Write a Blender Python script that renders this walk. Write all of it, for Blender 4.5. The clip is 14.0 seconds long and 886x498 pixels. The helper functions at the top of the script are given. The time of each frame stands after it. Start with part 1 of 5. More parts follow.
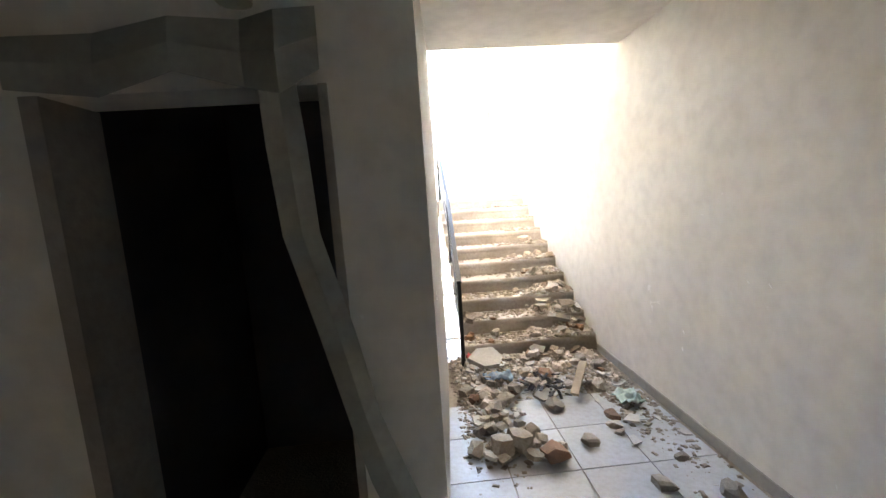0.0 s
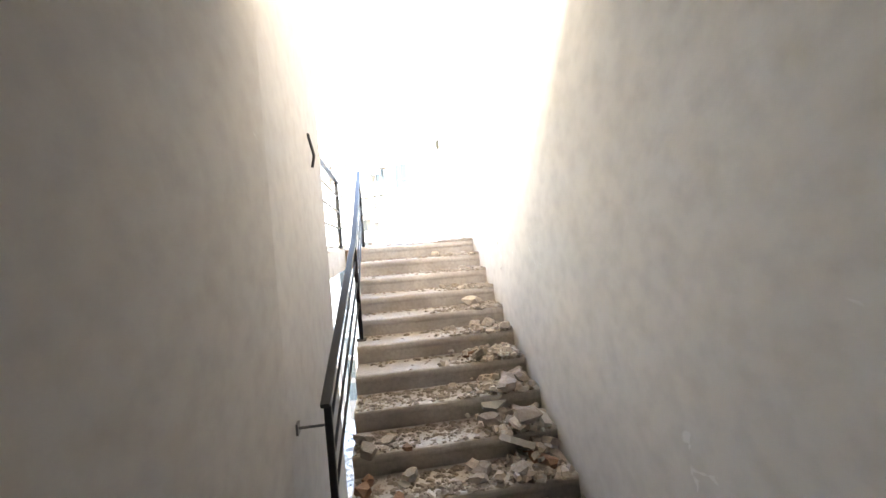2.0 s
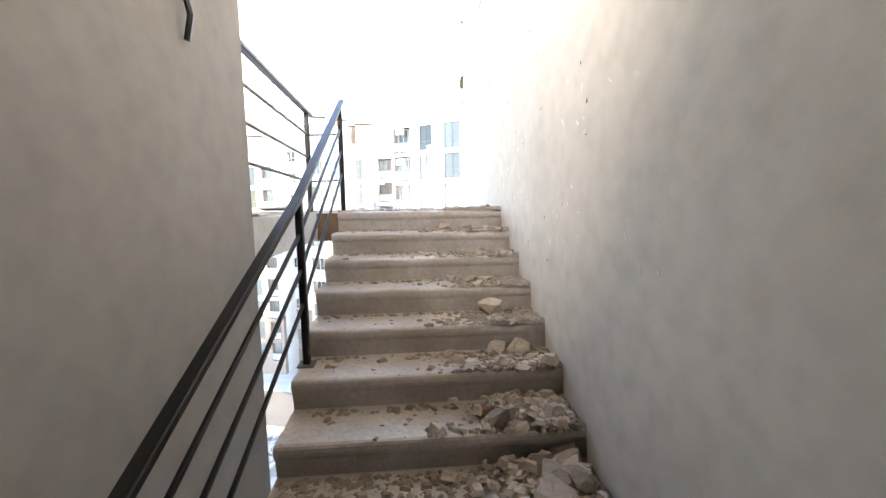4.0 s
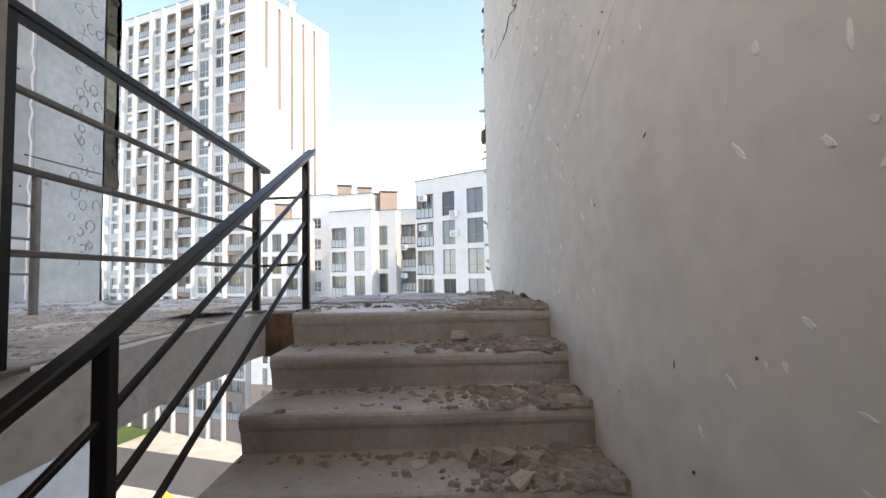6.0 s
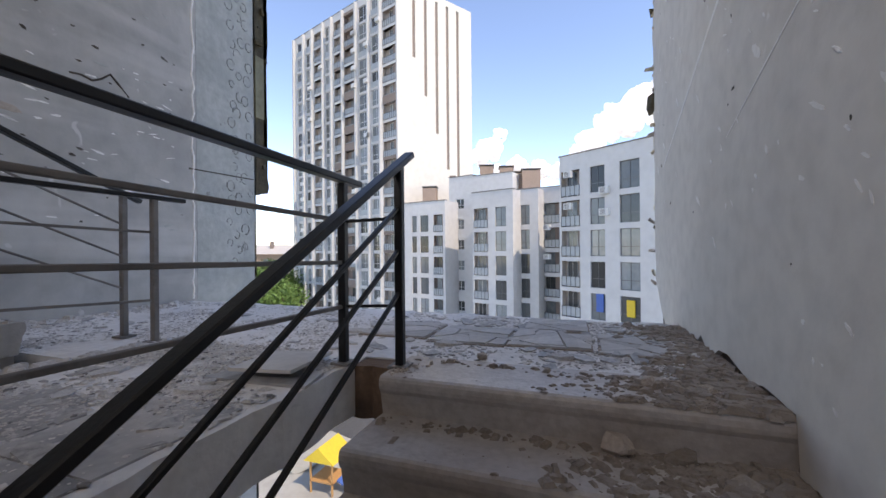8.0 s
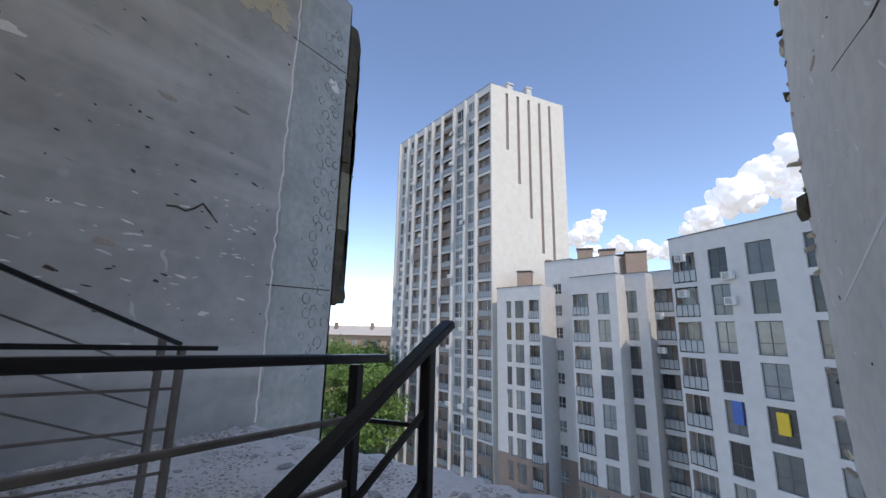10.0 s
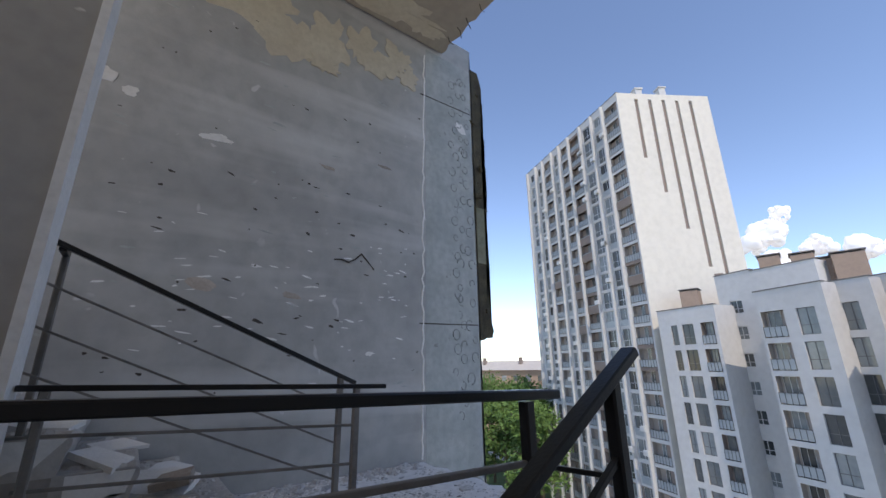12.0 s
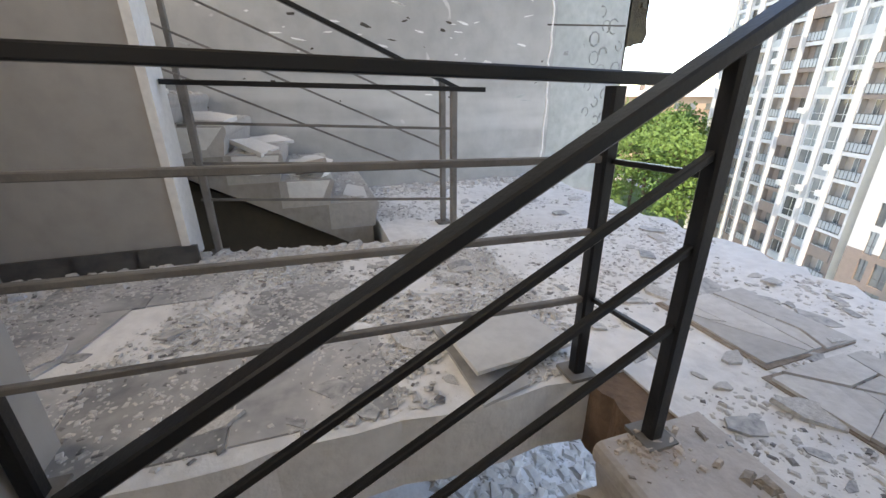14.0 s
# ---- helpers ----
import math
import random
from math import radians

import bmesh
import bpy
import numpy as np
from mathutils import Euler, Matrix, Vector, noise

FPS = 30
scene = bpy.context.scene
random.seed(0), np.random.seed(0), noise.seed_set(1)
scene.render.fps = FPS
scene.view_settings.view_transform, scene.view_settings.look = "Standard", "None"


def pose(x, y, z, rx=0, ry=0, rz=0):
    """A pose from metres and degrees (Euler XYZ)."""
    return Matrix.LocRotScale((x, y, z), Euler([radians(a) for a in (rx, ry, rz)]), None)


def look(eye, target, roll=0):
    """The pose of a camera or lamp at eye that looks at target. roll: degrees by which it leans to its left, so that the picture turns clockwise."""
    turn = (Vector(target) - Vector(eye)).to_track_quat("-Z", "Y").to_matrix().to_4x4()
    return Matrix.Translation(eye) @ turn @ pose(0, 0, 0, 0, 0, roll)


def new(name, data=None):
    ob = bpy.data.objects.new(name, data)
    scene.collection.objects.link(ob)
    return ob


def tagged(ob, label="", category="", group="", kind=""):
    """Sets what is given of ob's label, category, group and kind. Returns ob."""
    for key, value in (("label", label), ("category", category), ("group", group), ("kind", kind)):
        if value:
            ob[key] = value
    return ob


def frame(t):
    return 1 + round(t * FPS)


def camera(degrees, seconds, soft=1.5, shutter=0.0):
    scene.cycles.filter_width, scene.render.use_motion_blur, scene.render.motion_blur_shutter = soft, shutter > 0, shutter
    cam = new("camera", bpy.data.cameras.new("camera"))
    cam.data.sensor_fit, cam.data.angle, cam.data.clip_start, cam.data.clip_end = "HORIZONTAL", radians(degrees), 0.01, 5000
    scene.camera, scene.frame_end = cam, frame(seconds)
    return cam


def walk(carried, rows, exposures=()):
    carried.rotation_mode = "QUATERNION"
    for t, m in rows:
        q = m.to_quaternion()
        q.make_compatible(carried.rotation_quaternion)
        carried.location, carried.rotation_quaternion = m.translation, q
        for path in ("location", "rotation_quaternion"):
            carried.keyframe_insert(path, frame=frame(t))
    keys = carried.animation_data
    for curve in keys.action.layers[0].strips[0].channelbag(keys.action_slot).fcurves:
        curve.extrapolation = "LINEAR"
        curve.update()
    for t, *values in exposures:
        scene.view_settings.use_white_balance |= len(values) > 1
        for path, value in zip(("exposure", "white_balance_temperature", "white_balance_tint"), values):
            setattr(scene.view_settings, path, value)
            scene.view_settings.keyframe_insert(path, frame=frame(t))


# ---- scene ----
cam = camera(96.0, 14.0)
PATH = [
    (0, (-0.429, -4.037, 1.758), (-0.299, -2.058, 1.496), -3.8),
    (0.5, (-0.138, -3.746, 1.729), (0.224, -1.799, 1.45), -1.7),
    (1, (0.013, -3.369, 1.712), (0.479, -1.445, 1.43), -2.9),
    (1.5, (0.173, -2.881, 1.722), (0.62, -0.938, 1.572), -4.2),
    (2, (0.348, -2.372, 1.754), (0.616, -0.391, 1.691), -4.2),
    (2.2, (0.397, -2.15, 1.758), (0.668, -0.169, 1.704), -3.0),
    (4.3, (0.681, -0.608, 1.726), (0.803, 1.375, 1.497), -0.9),
    (4.5, (0.714, -0.467, 1.729), (0.809, 1.523, 1.55), -1.1),
    (5, (0.784, -0.186, 1.766), (0.786, 1.814, 1.746), -2.2),
    (5.5, (0.794, 0.195, 1.836), (0.798, 2.188, 2.007), -1.9),
    (6, (0.802, 0.457, 1.912), (0.84, 2.454, 2.012), -1.2),
    (6.5, (0.901, 0.709, 1.993), (0.711, 2.699, 2.075), -1.5),
    (7, (0.924, 0.901, 2.09), (0.608, 2.873, 2.191), -0.7),
    (7.5, (0.872, 1.097, 2.186), (0.469, 3.056, 2.221), -0.3),
    (8, (0.817, 1.196, 2.218), (0.159, 3.084, 2.217), -0.5),
    (8.2, (0.793, 1.293, 2.226), (-0.049, 3.107, 2.206), -0.8),
    (10.3, (0.773, 1.81, 2.677), (-0.276, 3.416, 3.244), 2.6),
    (10.5, (0.765, 1.83, 2.679), (-0.087, 3.489, 3.403), 2.4),
    (11, (0.801, 1.784, 2.72), (0.161, 3.408, 3.697), 0.7),
    (11.5, (0.816, 1.782, 2.756), (-0.179, 3.258, 3.667), -0.2),
    (12, (0.671, 1.804, 2.641), (-0.861, 2.961, 3.203), -0.8),
    (12.5, (0.658, 1.802, 2.576), (-1.051, 2.813, 2.816), -0.3),
    (13, (0.605, 1.9, 2.578), (-1.145, 2.86, 2.545), -1.2),
    (13.5, (0.586, 2.032, 2.564), (-1.107, 2.983, 2.086), -1.6),
    (14, (0.618, 2.102, 2.518), (-1.157, 2.663, 1.787), -0.4),
]
walk(cam, [(t, look(eye, target, roll)) for t, eye, target, roll in PATH], exposures=[(0, 5.75, 10300, 12), (0.6, 5.65, 10300, 12), (1.3, 5.2, 9800, 12), (2.2, 4.5, 9300, 12), (4.5, 3.2, 8900, 14), (5.5, 2.25, 8700, 15), (6.5, 1.55, 8500, 16), (7.5, 1.1, 7800, 18), (8.5, 1.0, 7600, 18), (10.3, 0.42, 7100, 15), (11.5, 0.36, 7100, 15), (12.5, 0.9, 7400, 16), (13.3, 1.4, 8100, 15), (14, 2.1, 9000, 14)])
SKY, SUN, CLOUD_GLOW = 0.2, 1.95, 0.14
UPPER_FILL = 66.0

# ---- world and sun ----
world = bpy.data.worlds.new("sky_world")
scene.world = world
world.use_nodes = True
wn = world.node_tree.nodes
sky = wn.new("ShaderNodeTexSky")
sky.sky_type = "NISHITA"
sky.sun_disc = False
sky.sun_elevation = radians(50)
sky.sun_rotation = radians(118)
sky.air_density, sky.dust_density, sky.ozone_density = 0.75, 0.02, 3.0
wn["Background"].inputs["Strength"].default_value = SKY
world.node_tree.links.new(sky.outputs["Color"], wn["Background"].inputs["Color"])
sun = new("sun", bpy.data.lights.new("sun", "SUN"))
sun.data.energy, sun.data.angle, sun.data.color = SUN, radians(0.5), (1.0, 0.95, 0.87)
sun.matrix_world = look((38, -20.0, 52), (0, 0, 0))


def fill_lamp(name, eye, target, w, h, power):
    """An added fill lamp, for light from behind the walker with no seen source."""
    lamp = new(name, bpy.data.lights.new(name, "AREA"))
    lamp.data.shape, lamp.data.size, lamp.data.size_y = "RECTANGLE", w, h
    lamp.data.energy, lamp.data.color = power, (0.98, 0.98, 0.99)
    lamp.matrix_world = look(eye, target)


fill_lamp("upper_fill_light", (-1.5, -2.9, 5.1), (-1.1, 2.2, 1.6), 2.2, 2.4, UPPER_FILL)


# ---- materials ----
def material(name, base, rough=0.8, second=None, big=1.0, small=25.0, amount=0.5, bump=0.15, metal=0.0, spots=None,
             spot_scale=6.0, spot_at=0.68, streak=None, per_object=0.0, bump_scale=None, emit=0.0):
    """Two scales of noise between two colours, an optional layer of spots and streaks, and fine relief."""
    m = bpy.data.materials.new(name)
    m.use_nodes = True
    nt = m.node_tree
    n, ln = nt.nodes, nt.links
    bsdf = n["Principled BSDF"]
    bsdf.inputs["Roughness"].default_value = rough
    bsdf.inputs["Metallic"].default_value = metal
    co = n.new("ShaderNodeTexCoord").outputs["Object"]
    second = second or tuple(c * 0.72 for c in base)

    def noise_tex(scale, detail=5.0, vec=co, dist=0.0):
        t = n.new("ShaderNodeTexNoise")
        t.inputs["Scale"].default_value, t.inputs["Detail"].default_value = scale, detail
        t.inputs["Distortion"].default_value = dist
        ln.new(vec, t.inputs["Vector"])
        return t.outputs["Fac"]

    def ramp(fac, a, b):
        r = n.new("ShaderNodeMapRange")
        r.inputs["From Min"].default_value, r.inputs["From Max"].default_value = a, b
        r.clamp = True
        ln.new(fac, r.inputs["Value"])
        return r.outputs["Result"]

    def mix(fac, a, b):
        x = n.new("ShaderNodeMix")
        x.data_type = "RGBA"
        for sock, v in ((x.inputs[0], fac), (x.inputs[6], a), (x.inputs[7], b)):
            if isinstance(v, (int, float)):
                sock.default_value = v
            elif isinstance(v, tuple):
                sock.default_value = (*v, 1)
            else:
                ln.new(v, sock)
        return x.outputs[2]

    def times(fac, k):
        x = n.new("ShaderNodeMath")
        x.operation = "MULTIPLY"
        ln.new(fac, x.inputs[0])
        x.inputs[1].default_value = k
        return x.outputs[0]

    f_big, f_small = noise_tex(big, 4.0, dist=0.6), noise_tex(small, 6.0)
    col = mix(times(ramp(f_big, 0.35, 0.7), amount), base, second)
    col = mix(times(ramp(f_small, 0.4, 0.75), amount * 0.6), col, tuple(c * 0.8 for c in second))
    if streak:
        mp = n.new("ShaderNodeMapping")
        mp.inputs["Scale"].default_value = streak[1]
        ln.new(co, mp.inputs["Vector"])
        col = mix(times(ramp(noise_tex(1.0, 3.0, mp.outputs["Vector"]), 0.52, 0.72), streak[2]), col, streak[0])
    if spots:
        col = mix(ramp(noise_tex(spot_scale, 3.0, dist=1.2), spot_at, spot_at + 0.03), col, spots)
    if per_object:
        info = n.new("ShaderNodeObjectInfo")
        hsv = n.new("ShaderNodeHueSaturation")
        ln.new(ramp(info.outputs["Random"], -1.0 / per_object * 0.5 + 0.5, 1.0 / per_object * 0.5 + 0.5), hsv.inputs["Value"])
        r2 = n.new("ShaderNodeMapRange")
        r2.inputs["To Min"].default_value, r2.inputs["To Max"].default_value = 1 - per_object, 1 + per_object
        ln.new(info.outputs["Random"], r2.inputs["Value"])
        ln.new(r2.outputs["Result"], hsv.inputs["Value"])
        ln.new(col, hsv.inputs["Color"])
        col = hsv.outputs["Color"]
    ln.new(col, bsdf.inputs["Base Color"])
    if bump:
        b = n.new("ShaderNodeBump")
        b.inputs["Strength"].default_value, b.inputs["Distance"].default_value = bump, 0.02
        ln.new(noise_tex(bump_scale or small * 1.6, 6.0), b.inputs["Height"])
        ln.new(b.outputs["Normal"], bsdf.inputs["Normal"])
    if emit:
        bsdf.inputs["Emission Strength"].default_value = emit
        bsdf.inputs["Emission Color"].default_value = (*base, 1)
    return m


# One paint in two tones: the second is darkened for walls with less light.
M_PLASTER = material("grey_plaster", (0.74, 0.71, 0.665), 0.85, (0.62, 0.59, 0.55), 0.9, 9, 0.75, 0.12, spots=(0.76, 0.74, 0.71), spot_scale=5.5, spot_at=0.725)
M_PLASTER_SHADED = material("shaded_plaster", (0.40, 0.38, 0.355), 0.85, (0.34, 0.32, 0.30), 0.8, 9, 0.7, 0.08, spots=(0.6, 0.58, 0.55), spot_scale=4, spot_at=0.76)
M_CONCRETE_WALL = material("bare_concrete", (0.47, 0.465, 0.45), 0.9, (0.36, 0.355, 0.345), 1.3, 7, 0.8, 0.2, spots=(0.6, 0.59, 0.58), spot_scale=3.5, spot_at=0.7,
                           streak=((0.66, 0.655, 0.64), (0.5, 0.3, 2.6), 0.7))
M_CEIL = material("beige_ceiling", (0.42, 0.365, 0.295), 0.9, (0.36, 0.31, 0.25), 0.8, 10, 0.6, 0.1)
M_PEEL = material("peeled_paint", (0.62, 0.56, 0.44), 0.9, (0.5, 0.43, 0.32), 3, 20, 0.6, 0.2)
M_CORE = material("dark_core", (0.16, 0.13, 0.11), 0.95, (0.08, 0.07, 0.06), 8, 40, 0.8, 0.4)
M_PALE = material("pale_corner", (0.84, 0.82, 0.79), 0.8, (0.72, 0.7, 0.67), 3, 30, 0.6, 0.1)
M_STEP = material("concrete_step", (0.58, 0.54, 0.505), 0.42, (0.36, 0.305, 0.26), 2.2, 30, 0.8, 0.2, per_object=0.06)
M_SLAB = material("dusty_slab", (0.82, 0.81, 0.80), 0.9, (0.7, 0.69, 0.68), 1.6, 18, 0.85, 0.35, spots=(0.5, 0.5, 0.5), spot_scale=2.6, spot_at=0.72)
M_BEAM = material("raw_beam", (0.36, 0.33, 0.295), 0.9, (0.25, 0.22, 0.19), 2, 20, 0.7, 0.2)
M_SKIRT = material("dusty_skirting_tile", (0.30, 0.285, 0.265), 0.6, (0.42, 0.40, 0.37), 4, 30, 0.8, 0.1, per_object=0.15)
M_SKIRT_DARK = material("black_skirting_tile", (0.05, 0.05, 0.055), 0.5, (0.13, 0.125, 0.12), 7, 40, 0.8, 0.1)
M_STEEL = material("black_steel", (0.006, 0.007, 0.009), 0.34, (0.013, 0.012, 0.012), 5, 60, 0.6, 0.06, metal=0.1)
M_STEEL_DUST = material("dusty_steel", (0.13, 0.122, 0.115), 0.6, (0.27, 0.25, 0.23), 6, 70, 0.8, 0.1, metal=0.2)
M_TILE = material("pale_floor_tile", (0.47, 0.49, 0.515), 0.33, (0.34, 0.315, 0.285), 2, 30, 0.6, 0.04, per_object=0.08)
M_GROUT = material("floor_dust", (0.36, 0.31, 0.26), 0.95, (0.24, 0.2, 0.16), 3, 40, 0.8, 0.3)
M_TILE_DARK = material("dark_floor_tile", (0.2, 0.205, 0.215), 0.5, (0.56, 0.55, 0.54), 3.0, 20, 0.95, 0.1, per_object=0.2)
M_TILE_CHIP = material("dark_tile_chip", (0.13, 0.13, 0.135), 0.8, (0.3, 0.29, 0.28), 12, 60, 0.8, 0.2)
M_RUBBLE = material("masonry_rubble", (0.5, 0.44, 0.385), 0.95, (0.36, 0.3, 0.25), 6, 40, 0.8, 0.4, per_object=0.35)
M_BRICK = material("broken_brick", (0.36, 0.21, 0.14), 0.95, (0.24, 0.14, 0.1), 6, 40, 0.8, 0.4, per_object=0.3)
M_WHITE_PIECE = material("plaster_piece", (0.6, 0.58, 0.55), 0.9, (0.45, 0.42, 0.39), 4, 30, 0.6, 0.2, per_object=0.15)
M_GRAVEL = material("rubble_grit", (0.38, 0.33, 0.285), 0.95, (0.22, 0.175, 0.14), 20, 90, 0.9, 0.3)
M_GRIT_GREY = material("grey_grit", (0.66, 0.65, 0.64), 0.95, (0.40, 0.39, 0.38), 14, 70, 0.9, 0.3)
# Dark base colour stands for the unlit inside of the doorway.
M_DARK = material("shade_dark_interior", (0.05, 0.05, 0.056), 0.7, (0.03, 0.033, 0.042), 3, 20, 0.6, 0.05)
# Brown darkened to stand for the shade below the landing and flight.
M_UNDER_SHADE = material("brown_under_shade", (0.09, 0.075, 0.055), 0.9, (0.06, 0.05, 0.04), 2, 20, 0.6, 0.1)
M_SHEET = material("bent_sheet_metal", (0.3, 0.31, 0.28), 0.5, (0.22, 0.22, 0.2), 5, 30, 0.6, 0.05, metal=0.2)
M_INSUL = material("mineral_insulation", (0.1, 0.085, 0.05), 0.95, (0.045, 0.035, 0.025), 7, 40, 0.9, 0.7)
M_GLUE = material("glue_dab", (0.36, 0.37, 0.36), 0.9, (0.25, 0.26, 0.25), 8, 40, 0.7, 0.3)
M_WHITE = material("white_facade", (0.56, 0.555, 0.54), 0.8, (0.50, 0.49, 0.475), 0.12, 1.5, 0.6, 0.02)
M_CREAM = material("cream_facade", (0.63, 0.595, 0.525), 0.8, (0.58, 0.545, 0.48), 0.1, 1.2, 0.6, 0.02)
M_BROWN = material("brown_facade", (0.25, 0.195, 0.165), 0.85, (0.2, 0.16, 0.135), 0.2, 2, 0.6, 0.02)
M_LOGGIA = material("beige_loggia", (0.33, 0.285, 0.25), 0.85, (0.27, 0.235, 0.205), 0.4, 2, 0.6, 0.02)
M_CHIMNEY = material("brown_chimney", (0.33, 0.245, 0.19), 0.9, (0.27, 0.2, 0.155), 0.4, 3, 0.6, 0.05)
M_FRAME = material("dark_window_frame", (0.1, 0.1, 0.1), 0.5, (0.07, 0.07, 0.07), 2, 10, 0.4, 0.0)
M_FRAMEW = material("white_window_frame", (0.6, 0.6, 0.58), 0.5, (0.5, 0.5, 0.5), 2, 10, 0.4, 0.0)
M_PANE = material("window_glass", (0.105, 0.12, 0.125), 0.06, (0.25, 0.26, 0.25), 0.5, 1.5, 0.7, 0.0, per_object=0.8)
M_RAILGLASS = material("frosted_balustrade", (0.34, 0.37, 0.38), 0.3, (0.28, 0.3, 0.32), 0.5, 3, 0.5, 0.0)
M_CAP = material("grey_roof_cap", (0.16, 0.15, 0.14), 0.7, (0.1, 0.1, 0.1), 1, 8, 0.5, 0.02)
M_GROUND = material("ground_gravel", (0.5, 0.47, 0.41), 0.95, (0.3, 0.29, 0.25), 0.05, 0.6, 0.8, 0.1)
M_ROAD = material("asphalt", (0.09, 0.09, 0.09), 0.9, (0.06, 0.06, 0.06), 0.2, 3, 0.6, 0.1)
M_GRASS = material("grass", (0.08, 0.13, 0.035), 0.9, (0.05, 0.09, 0.025), 0.15, 2, 0.8, 0.2)
M_LEAF = material("leaves", (0.12, 0.21, 0.04), 0.7, (0.05, 0.1, 0.02), 0.6, 3, 0.9, 0.0)
M_BARK = material("bark", (0.12, 0.09, 0.06), 0.95, (0.07, 0.05, 0.035), 2, 12, 0.8, 0.4)
# A faint glow in the clouds stands for sunlight scattered through them.
M_CLOUD = material("white_cloud", (0.92, 0.92, 0.94), 1.0, (0.86, 0.87, 0.9), 0.01, 0.05, 0.5, 0.0, emit=CLOUD_GLOW)
M_YELLOW = material("yellow_sheet", (0.7, 0.5, 0.04), 0.7, (0.6, 0.4, 0.04), 3, 20, 0.5, 0.05)
M_BLUE = material("blue_sheet", (0.06, 0.14, 0.42), 0.7, (0.05, 0.1, 0.3), 3, 20, 0.5, 0.05)
M_ORANGE = material("orange_board", (0.5, 0.27, 0.1), 0.8, (0.4, 0.2, 0.08), 3, 20, 0.5, 0.05)
M_SCORCH = material("charred_scrap", (0.025, 0.025, 0.03), 0.8, (0.08, 0.08, 0.09), 10, 40, 0.8, 0.3)
M_WIRE = material("rusty_wire", (0.06, 0.045, 0.035), 0.8, (0.03, 0.025, 0.02), 9, 40, 0.6, 0.1)


# ---- builders ----
def mesh_from(bm, name, mat, smooth=False):
    bmesh.ops.recalc_face_normals(bm, faces=bm.faces)
    me = bpy.data.meshes.new(name)
    bm.to_mesh(me)
    bm.free()
    me.materials.append(mat)
    if smooth:
        me.shade_smooth()
    return me


def part(name, bm, mat, parent=None, label="", smooth=False):
    me = bm if isinstance(bm, bpy.types.Mesh) else mesh_from(bm, name, mat, smooth)
    ob = new(name, me)
    if parent:
        ob.parent = parent
    if label:
        tagged(ob, label)
    return ob


def thing(name, label, category, at=(0, 0, 0), group="", kind=""):
    ob = new(name)
    ob.empty_display_size = 0.1
    ob.location = at
    return tagged(ob, label, category, group, kind)


def structure(name, bm, mat, label, category):
    return tagged(part(name, bm, mat), label, category, kind="structure")


def box(bm, x0, x1, y0, y1, z0, z1, m=None):
    vs = [bm.verts.new(p) for p in ((x0, y0, z0), (x1, y0, z0), (x1, y1, z0), (x0, y1, z0), (x0, y0, z1), (x1, y0, z1), (x1, y1, z1), (x0, y1, z1))]
    for f in ((3, 2, 1, 0), (4, 5, 6, 7), (0, 1, 5, 4), (1, 2, 6, 5), (2, 3, 7, 6), (3, 0, 4, 7)):
        bm.faces.new([vs[i] for i in f])
    if m:
        for v in vs:
            v.co = m @ v.co
    return bm


def boxes(*dims):
    bm = bmesh.new()
    for d in dims:
        box(bm, *d)
    return bm


def prism(points, a, b, axis):
    """A closed outline in two coordinates, swept from a to b along the axis left out."""
    bm = bmesh.new()
    put = {"x": lambda p, s: (s, p[0], p[1]), "y": lambda p, s: (p[0], s, p[1]), "z": lambda p, s: (p[0], p[1], s)}[axis]
    v0, v1 = [bm.verts.new(put(p, a)) for p in points], [bm.verts.new(put(p, b)) for p in points]
    k = len(points)
    bm.faces.new(v0), bm.faces.new(v1)
    for i in range(k):
        bm.faces.new((v0[i], v0[(i + 1) % k], v1[(i + 1) % k], v1[i]))
    bmesh.ops.triangulate(bm, faces=[f for f in bm.faces if len(f.verts) > 4], ngon_method="EAR_CLIP")
    return bm


def ragged(a, b, step, amount, rng):
    """Points from a to b, both left out of the wobble."""
    a, b = Vector(a), Vector(b)
    k = max(2, int((b - a).length / step))
    side = Vector((-(b - a).y, (b - a).x)).normalized()
    out = [tuple(a)]
    for i in range(1, k):
        p = a.lerp(b, (i + rng.uniform(-0.35, 0.35)) / k) + side * rng.uniform(-amount, amount)
        out.append(tuple(p))
    return out


def bar(p, q, w, h, bm=None, bevel=0.15):
    """A straight bar of a bevelled w x h section from p to q; h is the upright side."""
    bm = bm or bmesh.new()
    p, q = Vector(p), Vector(q)
    d = (q - p).normalized()
    up = Vector((0, 0, 1)) if abs(d.z) < 0.98 else Vector((0, 1, 0))
    s = d.cross(up).normalized()
    u = s.cross(d).normalized()
    c = min(w, h) * bevel
    ring = [(-w / 2 + c, -h / 2), (w / 2 - c, -h / 2), (w / 2, -h / 2 + c), (w / 2, h / 2 - c), (w / 2 - c, h / 2), (-w / 2 + c, h / 2), (-w / 2, h / 2 - c), (-w / 2, -h / 2 + c)]
    va, vb = [[bm.verts.new(o + s * x + u * z) for x, z in ring] for o in (p, q)]
    for i in range(8):
        bm.faces.new((va[i], va[(i + 1) % 8], vb[(i + 1) % 8], vb[i]))
    bm.faces.new(va[::-1]), bm.faces.new(vb)
    return bm


